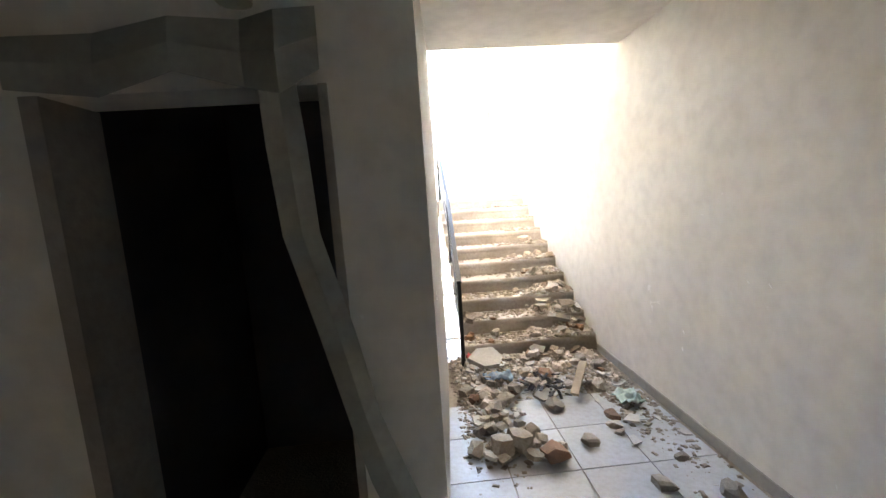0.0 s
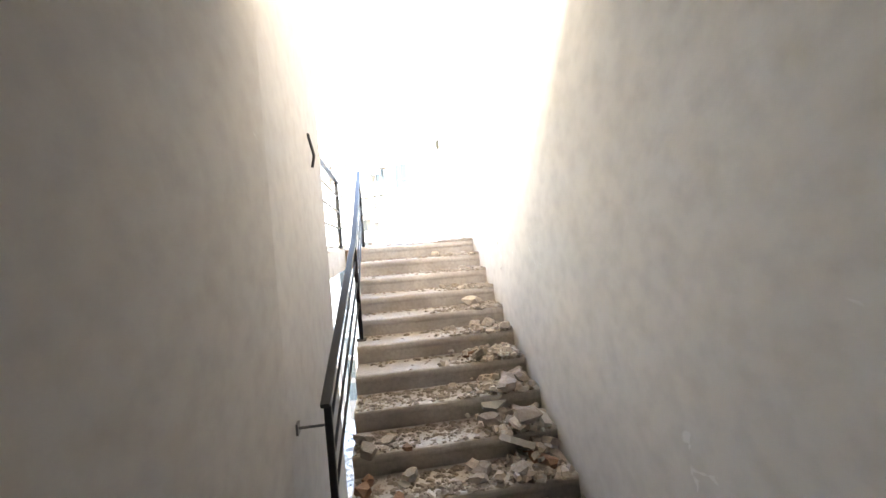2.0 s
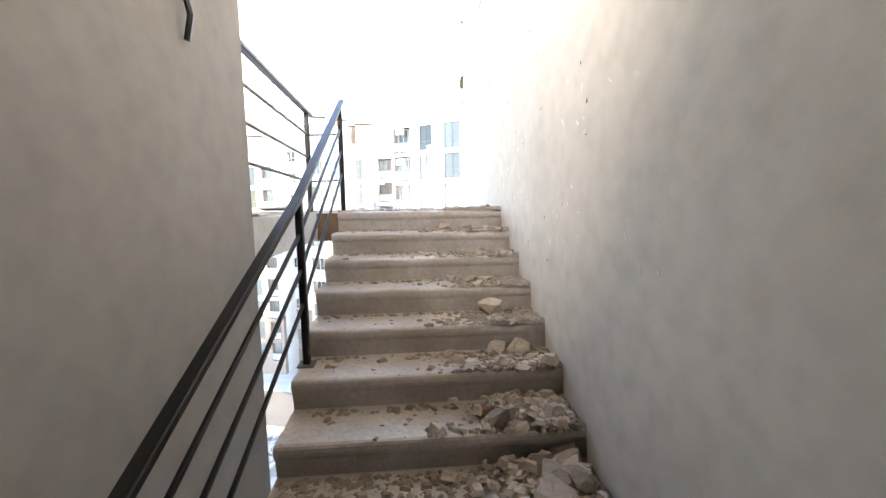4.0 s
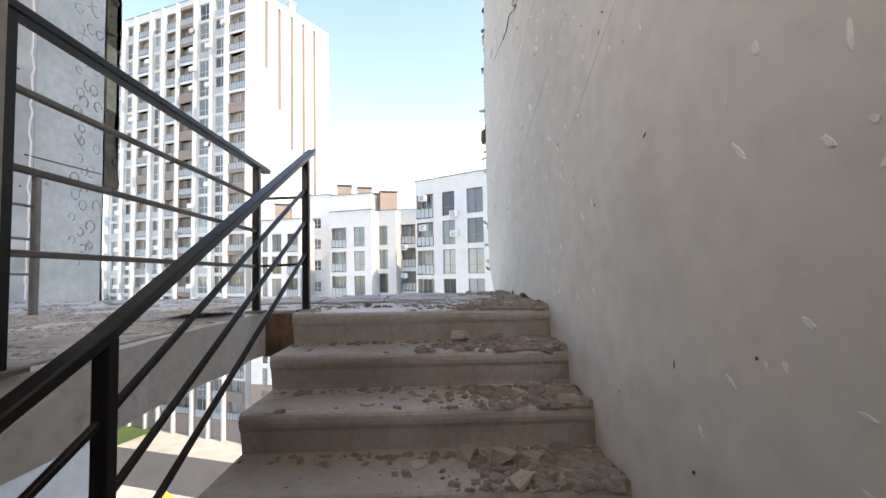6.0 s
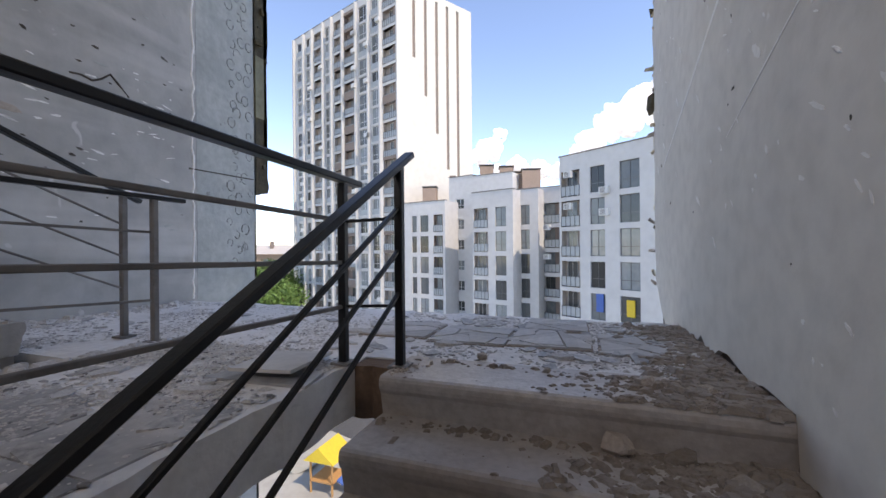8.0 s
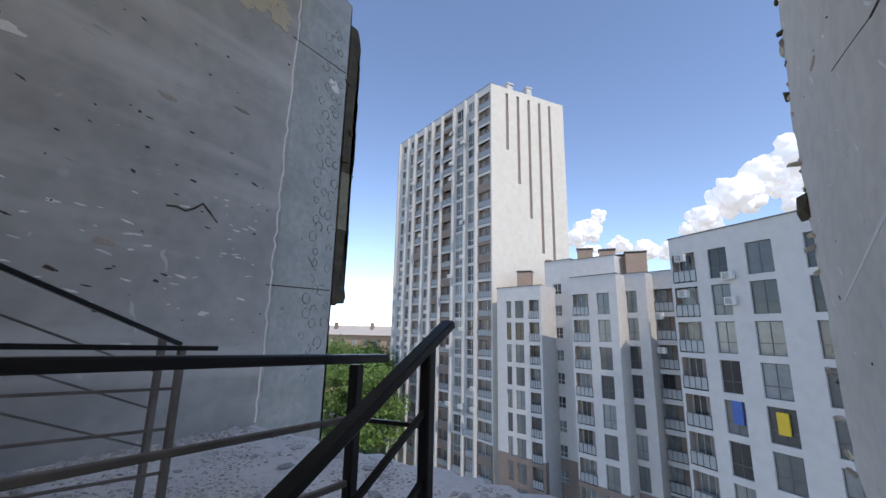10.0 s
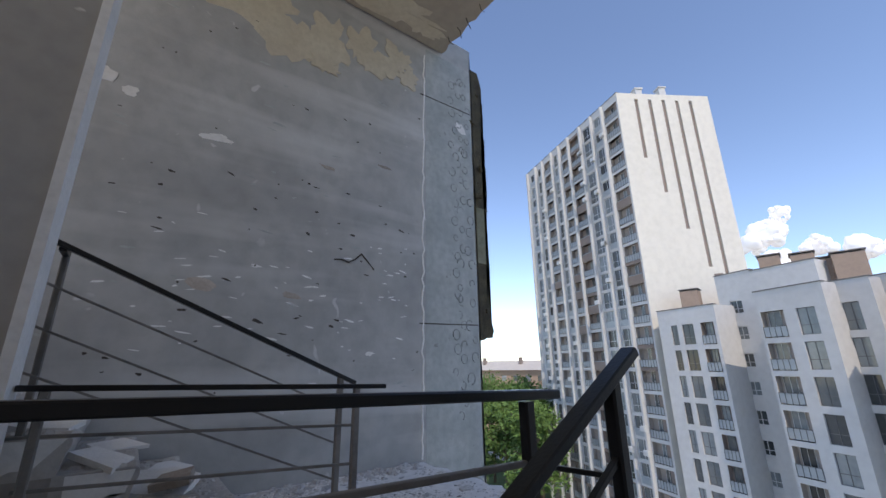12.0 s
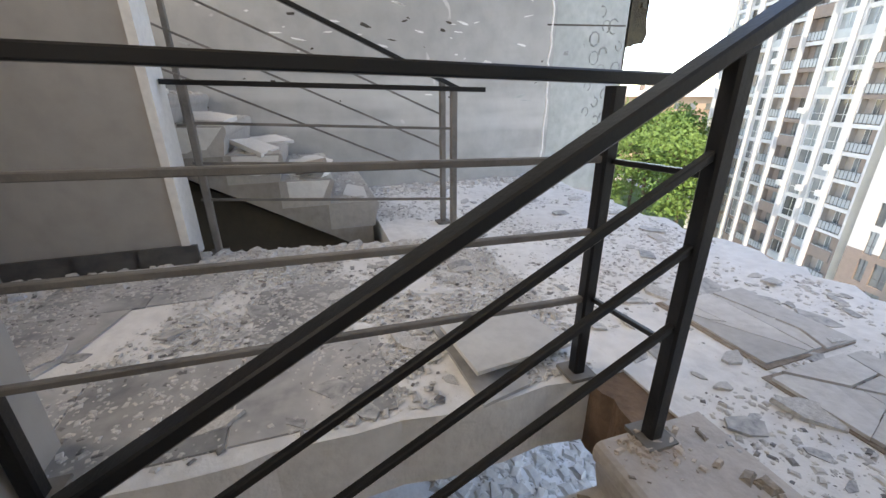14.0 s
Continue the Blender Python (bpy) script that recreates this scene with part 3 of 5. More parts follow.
def facade(th, a, b, z0, z1, cols, first, floor_h, rows, wall_mat, depth=10.0, base=8.2, pier=0.0):
    """A storeyed front from a to b, with columns of windows or loggias let into it."""
    a, b = Vector(a), Vector(b)
    u, length = (b - a).normalized(), (b - a).length
    nrm = Vector((u.y, -u.x))
    if nrm.dot(EYE75 - a) < 0:
        nrm = -nrm
    m = Matrix(((u.x, -nrm.x, 0, a.x), (u.y, -nrm.y, 0, a.y), (0, 0, 1, 0), (0, 0, 0, 1)))
    part("core", box(bmesh.new(), 0, length, 0.702, depth, z0, z1 - 0.01, m), wall_mat, th)
    xs, zs, holes = {0.0, length}, {z0, z1, z0 + base}, []
    for c0, c1, kind in cols:
        for r in range(rows):
            t = z1 - first - r * floor_h
            if t - HEIGHTS[kind] > z0 + 0.2:
                holes.append((c0 * length, c1 * length, t - HEIGHTS[kind], t, kind))
                xs |= {c0 * length, c1 * length}
                zs |= {t, t - HEIGHTS[kind]}
    xs, zs = sorted(xs), sorted(zs)
    mids = lambda v, i: (v[i] + v[i + 1]) / 2
    solid = lambda i, j: not any(h0 < mids(xs, i) < h1 and b0 < mids(zs, j) < t0 for h0, h1, b0, t0, _ in holes)
    part("wall", lattice(xs, zs, lambda i, j: zs[j] >= z0 + base - 0.01 and solid(i, j), 0.0, 0.7, m), wall_mat, th)
    if z0 == GZ:
        part("base_wall", lattice(xs, zs, lambda i, j: zs[j] < z0 + base - 0.01 and solid(i, j), 0.0, 0.7, m), M_BROWN, th, "brown wall of the lowest storeys")
    if pier:
        ends = sorted(cols)
        for (_, e0, k0), (e1, _, k1) in zip(ends, ends[1:]):
            mid = (e0 + e1) / 2 * length
            part("pier", box(bmesh.new(), mid - 0.16, mid + 0.16, -pier, -0.002, z0, z1 - 0.3, m), wall_mat, th)
        part("pier", box(bmesh.new(), length - 0.4, length - 0.05, -pier, -0.002, z0, z1 - 0.3, m), wall_mat, th)
        fr_ = random.Random(5)
        for c0, c1, kind in cols:
            for r in range(rows):
                t = z1 - first - r * floor_h
                u_ = fr_.random()
                if kind == "brown" and u_ < 0.7 or kind == "loggia" and u_ < 0.18:
                    part("spandrel", box(bmesh.new(), c0 * length + 0.02, c1 * length - 0.02, -0.09, -0.004, t + 0.02, t + floor_h - HEIGHTS[kind] + fr_.choice((0.0, 0.85)), m), M_BROWN, th)
                elif kind == "tallw" and u_ < 0.3:
                    part("glazed_balcony", box(bmesh.new(), c0 * length + 0.03, c1 * length - 0.03, -0.05, -0.004, t - HEIGHTS[kind], t - HEIGHTS[kind] + 0.9, m), M_RAILGLASS, th)
    part("parapet", box(bmesh.new(), -0.06, length + 0.06, -0.06, 0.5, z1, z1 + 0.1, m), M_CAP, th)
    cache = {}
    for h0, h1, b0, t0, kind in holes:
        key = (round(h1 - h0, 3), kind)
        if key not in cache:
            cache[key] = window_meshes(h1 - h0, t0 - b0, kind)
        me = cache[key]
        win = part("window", me["frame"], None, th)
        win.matrix_basis = m @ Matrix.Translation((h0, 0, b0))
        part("pane", me["pane"], None, win)
        if "rail" in me:
            part("balustrade", me["balustrade"], None, win)
            part("balcony_rail", me["rail"], None, win)
            part("loggia_back", me["lining"], None, win)
    return m, length


tower = thing("apartment_tower", "tall white apartment tower with balconies and a blank cream side", "building")
NEAR, LEFT, RIGHT = (-25.4, 56.0), (-52.3, 65.8), (-17.2, 68.8)
TZ = 43.5
tm, tl = facade(tower, NEAR, LEFT, GZ, TZ, [(0.01, 0.11, "loggia"), (0.135, 0.205, "tallw"), (0.235, 0.315, "tallw"), (0.345, 0.45, "brown"), (0.46, 0.55, "loggia"), (0.58, 0.645, "tallw"), (0.665, 0.765, "loggia"), (0.79, 0.86, "tallw"), (0.885, 0.965, "tallw")], 1.3, 2.9, 21, M_WHITE, 14.8, 8.2, 0.55)
slab_me = mesh_from(box(bmesh.new(), tl + 0.01, tl + 1.2, 1.0, 4.4, 0, 0.16, tm), "balcony_slab", M_WHITE)
guard_me = mesh_from(box(bmesh.new(), tl + 1.14, tl + 1.19, 1.0, 4.4, 0.16, 1.1, tm), "balustrade", M_RAILGLASS)
for k in range(3, 21):
    sb_ = part("balcony_slab", slab_me, None, tower)
    sb_.location = (0, 0, TZ - 1.3 - 2.9 * k - 2.5)
    part("balustrade", guard_me, None, sb_)
ac_rng = random.Random(17)
ac_me = mesh_from(box(box(bmesh.new(), 0, 0.85, -0.98, -0.56, 0, 0.62), 0.12, 0.55, -1.0, -0.981, 0.1, 0.52), "air_conditioner", M_FRAMEW)
for k in range(34):
    unit = part("air_conditioner", ac_me, None, tower, "white air conditioner box")
    unit.matrix_basis = tm @ Matrix.Translation((tl * ac_rng.choice((0.12, 0.22, 0.33, 0.565, 0.655, 0.775, 0.87)) - 0.4, 0, TZ - 3.0 - 2.9 * ac_rng.randint(1, 17)))
# blank side with five sunk stripes of growing length
na, nb = Vector(NEAR), Vector(RIGHT)
u = (nb - na).normalized()
side_n = Vector((u.y, -u.x))
L = (nb - na).length
sm = Matrix(((u.x, -side_n.x, 0, na.x), (u.y, -side_n.y, 0, na.y), (0, 0, 1, 0), (0, 0, 0, 1)))
xs, zs, cuts = [0.0], {GZ, TZ - 1.0, TZ}, []
for k in range(5):
    c, zb = L * (0.205 + 0.147 * k), 32.2 - 5.6 * k
    xs += [c - 0.28, c + 0.28]
    zs.add(zb)
    cuts.append(zb)
    part("stripe", box(bmesh.new(), c - 0.279, c + 0.279, 0.22, 0.298, zb, TZ - 1.0, sm), M_BROWN, tower, "brown sunk stripe")
xs, zs = xs + [L], sorted(zs)
part("side_wall", lattice(xs, zs, lambda i, j: i % 2 == 0 or j == len(zs) - 2 or zs[j] < cuts[i // 2] - 0.1, 0.0, 0.3, sm), M_CREAM, tower, "blank cream side wall")
part("side_core", box(bmesh.new(), 0.05, L - 0.05, 0.302, 1.2, GZ, TZ - 0.01, sm), M_BROWN, tower)
for s, d in ((0.35, 3.0), (0.6, 2.5)):
    part("roof_vent", box(box(bmesh.new(), L * s, L * s + 1.1, d, d + 1.1, TZ, TZ + 3.3, sm), L * s - 0.15, L * s + 1.25, d - 0.15, d + 1.25, TZ + 3.3, TZ + 3.55, sm), M_WHITE, tower)
lu = (Vector(LEFT) - na).normalized()
lm = Matrix(((lu.x, 0.35, 0, na.x), (lu.y, 0.94, 0, na.y), (0, 0, 1, 0), (0, 0, 0, 1)))
for s in (5.5, 14.0):
    part("roof_vent", box(bmesh.new(), s, s + 1.6, 2.0, 3.2, TZ, TZ + 1.7, lm), M_WHITE, tower)

low = thing("apartment_block", "white stepped apartment block with brown chimneys on its roof", "building")
P = lambda px, d: plan((px - 784) / 722.0, d)
facade(low, P(612, 57.5), P(690, 54.5), GZ, 8.9, [(0.22, 0.34, "tall"), (0.42, 0.62, "tall"), (0.74, 0.95, "brown")], 1.9, 2.95, 10, M_WHITE, 12)
facade(low, P(698, 58.5), P(742, 56.5), GZ, 12.6, [(0.3, 0.62, "small")], 3.2, 2.95, 11, M_WHITE, 12)
facade(low, P(742, 56.5), P(812, 54.0), 6.0, 12.4, [], 2, 2.95, 0, M_WHITE, 8, 0.0)
facade(low, P(740, 50.5), P(812, 47.6), GZ, 9.2, [(0.04, 0.40, "loggia"), (0.58, 0.84, "tall")], 2.0, 2.95, 10, M_WHITE, 12)
facade(low, P(815.5, 49.6), P(856, 48.2), GZ, 9.3, [(0.24, 0.64, "tall")], 1.9, 2.95, 10, M_WHITE, 12)
facade(low, P(859, 50.0), P(896, 48.6), GZ, 9.5, [(0.03, 0.9, "brown")], 1.9, 2.95, 10, M_WHITE, 12)


def chimney(th, p, w, d, z0, z1):
    mm = Matrix(((0.98, -0.199, 0, p.x), (0.199, 0.98, 0, p.y), (0, 0, 1, 0), (0, 0, 0, 1)))
    c = part("chimney", box(bmesh.new(), 0, w, 0, d, z0, z1, mm), M_CHIMNEY, th, "brown roof chimney")
    part("chimney_cap", boxes_m(mm, (-0.12, w + 0.12, -0.12, d + 0.12, z1 + 0.14, z1 + 0.24), *[(x, x + 0.12, 0.1, 0.25, z1, z1 + 0.14) for x in (0.05, w / 2, w - 0.2)]), M_CAP, c)


def boxes_m(mm, *dims):
    b = bmesh.new()
    for d in dims:
        box(b, *d, mm)
    return b


chimney(low, P(754, 56.2), 1.9, 2.4, 12.0, 13.7)
chimney(low, P(789, 55.4), 1.9, 2.4, 12.0, 13.3)
chimney(low, P(829, 54.8), 2.4, 2.4, 9.0, 12.7)
chimney(low, P(806, 56.0), 1.9, 2.0, 9.0, 12.6)
chimney(low, P(649, 58.5), 2.0, 2.0, 8.8, 11.3)
part("chimney", box(bmesh.new(), 0, 0.9, 0, 1.0, 9, 13.0, Matrix.Translation((*P(699, 58.6), 0)) @ Matrix.Rotation(0.2, 4, "Z")), M_BROWN, low)

block = thing("apartment_block", "white apartment block with beige loggias and wide windows", "building")
a, b = P(893, 40.0), P(1030, 34.2)
far_b = a + (b - a) * 2.4
facade(block, a, far_b, GZ, 10.95, [(0.01, 0.115, "loggia"), (0.17, 0.245, "tall"), (0.315, 0.405, "tall"), (0.5, 0.58, "tall"), (0.66, 0.74, "tall"), (0.85, 0.95, "loggia")], 1.45, 2.85, 10, M_WHITE, 12)
chimney(block, P(937, 42.0), 1.3, 1.6, 10.9, 11.7)

# ---- outside: trees, far house, clouds ----
def tree_meshes(seed, height, spread, leaves):
    r = random.Random(seed)
    tr = bmesh.new()
    tube([(0, 0, 0), (0.1, 0.05, height * 0.3), (-0.1, 0.1, height * 0.6), (0, 0, height * 0.92)], 0.28, tr, 7)
    heads = []
    for i in range(13):
        a, z = r.uniform(0, 6.28), height * r.uniform(0.3, 0.85)
        e = Vector((math.cos(a), math.sin(a), r.uniform(0.3, 0.8))) * spread * r.uniform(0.4, 0.8)
        tube([(0, 0, z), tuple(Vector((0, 0, z)) + e * 0.5), tuple(Vector((0, 0, z)) + e)], 0.09, tr, 5)
        heads += [Vector((0, 0, z)) + e * k for k in (0.6, 1.0)]
    heads += [Vector((r.uniform(-1, 1), r.uniform(-1, 1), height * r.uniform(0.75, 1.0))) for _ in range(6)]
    verts, faces = [], []
    for i in range(leaves):
        c = r.choice(heads)
        d = Vector((r.gauss(0, 1), r.gauss(0, 1), r.gauss(0, 0.8))).normalized() * spread * 0.42 * r.random() ** 0.4
        p, s = c + d, r.uniform(0.16, 0.34)
        u = Vector((r.uniform(-1, 1), r.uniform(-1, 1), r.uniform(-1, 1))).normalized()
        v = u.orthogonal().normalized()
        k = len(verts)
        verts += [p - u * s, p + v * s * 0.5, p + u * s, p - v * s * 0.5]
        faces.append((k, k + 1, k + 2, k + 3))
    me = bpy.data.meshes.new("crown")
    me.from_pydata([tuple(v) for v in verts], [], faces)
    me.materials.append(M_LEAF)
    return mesh_from(tr, "trunk", M_BARK, True), me


kinds = [tree_meshes(s, h, w, 5200) for s, h, w in ((1, 15, 5.2), (2, 17, 5.6), (3, 13, 5.0))]
trng = random.Random(8)
for i, (lat, d, k, sc) in enumerate([(-0.66, 66, 0, 1.15), (-0.60, 70, 1, 1.1), (-0.56, 64, 2, 1.25), (-0.52, 74, 1, 1.1), (-0.70, 78, 1, 1.2), (-0.76, 66, 2, 1.2), (-0.62, 84, 0, 1.35), (-0.86, 72, 0, 1.2), (-0.48, 88, 1, 1.15), (-0.95, 80, 1, 1.2)]):
    p = plan(lat, d)
    t = thing("tree", "leafy green tree beside the road", "tree", (p.x, p.y, GZ), "trees below the tower")
    t.scale = (sc, sc, sc)
    t.rotation_euler = (0, 0, trng.uniform(0, 6.28))
    part("trunk", kinds[k][0], None, t)
    part("crown", kinds[k][1], None, t)

hp = plan(-0.63, 120)
house = thing("old_house", "long brick house with a pale sheet roof behind trees", "house", (hp.x, hp.y, GZ))
hr = Matrix.Rotation(0.35, 4, "Z")
hb = bmesh.new()
box(hb, -22, 22, -6, 6, 0, 22.0, hr)
part("wall", hb, material("old_brick_wall", (0.42, 0.29, 0.2), 0.9, (0.36, 0.25, 0.18), 0.2, 3, 0.7, 0.05), house)
rb = prism([(-7, 22.0), (7, 22.0), (0, 25.0)], -23, 23, "x")
rb.transform(hr)
part("roof", rb, material("pale_sheet_roof", (0.55, 0.5, 0.44), 0.7, (0.45, 0.41, 0.37), 0.3, 2, 0.6, 0.05), house)
wm = mesh_from(boxes((-0.8, 0.8, -6.08, -5.95, 0, 1.6)), "window", M_PANE)
for i in range(11):
    for zz in (15.5, 18.8):
        w = part("window", wm, None, house)
        w.matrix_basis = hr @ Matrix.Translation((-20 + 4 * i, 0, zz))
for sx in (4, -9):
    part("roof_stack", boxes_m(hr, (sx, sx + 1, -3, -2, 22.5, 26)), M_BROWN, house)

vs, fs = [], []
for i in range(9000):
    lat, d = trng.uniform(-1.3, 0.5), trng.uniform(150, 230)
    p = plan(lat, d)
    z = GZ + (trng.random() ** 0.6) * (17 + 5 * math.sin(lat * 9) + 3 * math.sin(lat * 31))
    s = trng.uniform(0.8, 1.8)
    k = len(vs)
    u = Vector((trng.uniform(-1, 1), trng.uniform(-1, 1), trng.uniform(-1, 1))).normalized()
    v = u.orthogonal().normalized()
    c = Vector((p.x, p.y, z))
    vs += [tuple(c - u * s), tuple(c + v * s * 0.7), tuple(c + u * s), tuple(c - v * s * 0.7)]
    fs.append((k, k + 1, k + 2, k + 3))
me = bpy.data.meshes.new("far_woods")
me.from_pydata(vs, [], fs)
me.materials.append(M_LEAF)
tagged(new("far_woods", me), "distant green woods beyond the houses", "woods", kind="stuff")

road = structure("road", box(bmesh.new(), -60, 60, -3.5, 3.5, GZ + 0.01, GZ + 0.05, Matrix.Translation((-22, 46, 0)) @ Matrix.Rotation(-0.3, 4, "Z")), M_ROAD, "grey asphalt yard road", "road")
structure("lawn", box(bmesh.new(), -34, 20, -12, 12, GZ + 0.004, GZ + 0.02, Matrix.Translation((-62, 62, 0)) @ Matrix.Rotation(-0.35, 4, "Z")), M_GRASS, "green strip of lawn under the trees", "lawn")


def cloud(spots, d, name="cloud"):
    """A heap of overlapping puffs with a billowed skin."""
    bm = bmesh.new()
    r = random.Random(len(spots) * 7 + int(d))
    for px, py, rad in spots:
        puffs = [(px, py, rad * 0.62)]
        for _ in range(26):
            an, q = r.uniform(0, 6.28), rad * r.uniform(0.35, 0.72)
            puffs.append((px + q * 1.15 * math.cos(an), py - q * 0.8 * math.sin(an) + rad * 0.1, rad * r.uniform(0.14, 0.34)))
        for qx, qy, s in puffs:
            p = plan((qx - 784) / 722.0, d + r.uniform(-20, 20))
            z, s = 2.1 + (468 - qy) / 722.0 * d, s / 722.0 * d
            c = Vector((p.x, p.y, z))
            res = bmesh.ops.create_icosphere(bm, subdivisions=4 if s > 20 else 3, radius=s, matrix=Matrix.Translation(c))
            for v in res["verts"]:
                q = v.co / 26.0
                n1 = abs(noise.noise(q)) + 0.5 * abs(noise.noise(q * 2.1)) + 0.25 * abs(noise.noise(q * 4.3))
                v.co += (v.co - c).normalized() * (0.5 * n1 - 0.15) * min(s, 30)
    ob = part(name, bm, M_CLOUD, smooth=True)
    return tagged(ob, "bright white heaped summer cloud", "cloud", kind="structure")


cloud([(775, 288, 26), (790, 264, 14), (752, 302, 20)], 900)
cloud([(820, 318, 20), (860, 328, 22), (775, 330, 22), (895, 332, 20)], 1000)
cloud([(990, 250, 42), (1030, 220, 42), (950, 282, 28), (1080, 200, 55), (1110, 250, 60), (925, 298, 16)], 1100)
cloud([(1240, 250, 70), (1340, 290, 80), (1480, 280, 70)], 1200)

# ---- air conditioners, coloured boards on the block ----
def air_conditioner(th, p, z):
    mm = Matrix.Translation((p.x, p.y, z)) @ Matrix.Rotation(-0.62, 4, "Z")
    a = part("air_conditioner", boxes_m(mm, (0, 0.85, -0.35, -0.02, 0, 0.6)), M_FRAMEW, th, "white air conditioner box")
    part("grille", boxes_m(mm, *[(0.12, 0.6, -0.362, -0.35, 0.08 + 0.08 * k, 0.12 + 0.08 * k) for k in range(6)]), M_CAP, a)


for px, d, z in ((962, 36.8, 6.9), (962, 36.8, 5.0), (903, 39.4, 8.8), (903, 39.4, 5.8), (868, 48.0, 4.3), (868, 48.0, 0.9)):
    air_conditioner(block if d < 45 else low, P(px, d), z)
bu = (b - a).normalized()
bn = Vector((bu.y, -bu.x)) if Vector((bu.y, -bu.x)).dot(EYE75 - a) > 0 else Vector((-bu.y, bu.x))
bm_ = Matrix(((bu.x, -bn.x, 0, a.x), (bu.y, -bn.y, 0, a.y), (0, 0, 1, 0), (0, 0, 0, 1)))
BL = (far_b - a).length
part("blue_board", boxes_m(bm_, (BL * 0.2, BL * 0.235, -0.04, 0.1, -3.5, -1.9)), M_BLUE, block, "blue board in a window")
part("yellow_board", boxes_m(bm_, (BL * 0.345, BL * 0.38, -0.04, 0.1, -3.6, -2.2)), M_YELLOW, block, "yellow board in a window")

# ---- lower hall: tiles, skirting, door trim ----
tile_mesh = mesh_from(boxes((0.004, 0.446, 0.004, 0.446, -0.008, 0.0)), "tile", M_TILE)
for i in range(4):
    for j in range(9):
        if (i, j) in ((0, 8), (3, 8)):
            continue
        x = -0.42 + 0.45 * i
        if x + 0.45 > WR + 0.01:
            continue
        t = part("tile", tile_mesh, None, floor)
        t.location = (x + 0.02, -4.5 + 0.45 * j, 0.002 + 0.001 * ((i * 7 + j * 3) % 3))
sk = structure("baseboard", bmesh.new(), M_SKIRT, "dusty grey tiled skirting along the hall wall", "baseboard")
sk_mesh = mesh_from(boxes((WR - 0.012, WR, 0.003, 0.447, 0.003, 0.085)), "skirting_tile", M_SKIRT)
for j in range(13):
    t = part("skirting_tile", sk_mesh, None, sk)
    t.location = (0, -5.9 + 0.45 * j, 0)
sk2 = structure("baseboard_landing", bmesh.new(), M_TILE_DARK, "dark tiled skirting along the landing wall", "baseboard")
sd_mesh = mesh_from(boxes((-1.658, -1.64, 0.003, 0.3, LAND, LAND + 0.1)), "skirting_tile", M_SKIRT_DARK)
for j in range(3):
    t = part("skirting_tile", sd_mesh, None, sk2)
    t.location = (0, 0.62 + 0.27 * j, 0)

trim = thing("door_trim", "torn grey metal door trim hanging in the doorway", "door trim")
part("lintel_sheet", sheet([(x, y, z + 0.07) for x, y, z in ((-1.66, -2.66, 2.10), (-1.4, -2.64, 2.07), (-1.15, -2.67, 2.13), (-0.95, -2.63, 2.08), (-0.82, -2.70, 2.04), (-0.70, -2.66, 2.12))], (0, 0.1, 1), [0.16, 0.2, 0.17, 0.22, 0.26, 0.2], 0.004), M_SHEET, trim)
part("hanging_strip", sheet([(x + 0.02, y, z + 0.06) for x, y, z in ((-0.93, -2.64, 2.14), (-0.92, -2.65, 1.9), (-0.89, -2.68, 1.6), (-0.80, -2.70, 1.25), (-0.72, -2.74, 0.95), (-0.66, -2.78, 0.75), (-0.55, -2.82, 0.5), (-0.42, -2.86, 0.25), (-0.36, -2.9, 0.02))], (1, 0.35, 0), [0.12, 0.13, 0.12, 0.12, 0.11, 0.13, 0.12, 0.11, 0.1], 0.004), M_SHEET, trim)
tagged(part("lamp_socket", tube([(-0.94, -2.66, 2.40), (-0.94, -2.66, 2.46), (-0.94, -2.66, 2.50)], 0.055, None, 12), M_PEEL), "small beige box fixed above the doorway", "box")
structure("door_jamb", boxes((-1.66, -1.60, -2.62, -2.36, 0, 2.16), (-0.72, -0.69, -2.615, -2.37, 0, 2.16)), M_BEAM, "rough brown door jambs", "door frame")

# ---- rubble ----
def ground_at(x, y):
    if y < 0 or x < 0:
        return 0.0 if y < 0.02 else -1.68
    if y < 3.0:
        return RISE * (int(y / TREAD) + 1)
    return LAND


rr = random.Random(21)
lumps = [mesh_from(chunk(rr, rr.uniform(0.55, 0.95), rr.randint(7, 11)), "rubble_chunk", M_RUBBLE) for _ in range(9)]
bricks = [mesh_from(chunk(rr, rr.uniform(0.5, 0.8), rr.randint(4, 6)), "brick_chunk", M_BRICK) for _ in range(4)]
plates = [mesh_from(flake(rr, rr.uniform(0.1, 0.2)), "plaster_shard", M_WHITE_PIECE) for _ in range(6)]
KINDS = {"l": (lumps, "rubble_chunk", "angular brown lump of broken masonry", "rubble"), "b": (bricks, "brick_chunk", "broken piece of reddish brick", "brick"), "p": (plates, "plaster_shard", "pale flat shard of broken plaster", "plaster")}


def drop(kind, x, y, size, z=None, tilt=0.3, group="rubble on the stairs"):
    meshes, name, label, cat = KINDS[kind]
    ob = new(name, rr.choice(meshes))
    z = ground_at(x, y) if z is None else z
    s = size * rr.uniform(0.8, 1.2)
    ob.matrix_basis = Matrix.Translation((x, y, z - 0.01)) @ Euler((rr.uniform(-tilt, tilt), rr.uniform(-tilt, tilt), rr.uniform(0, 6.28))).to_matrix().to_4x4() @ Matrix.Diagonal((s * rr.uniform(0.8, 1.3), s, s * rr.uniform(0.7, 1.0), 1))
    return tagged(ob, label, cat, group)


def mix_kind():
    return rr.choice("llllllbppp")


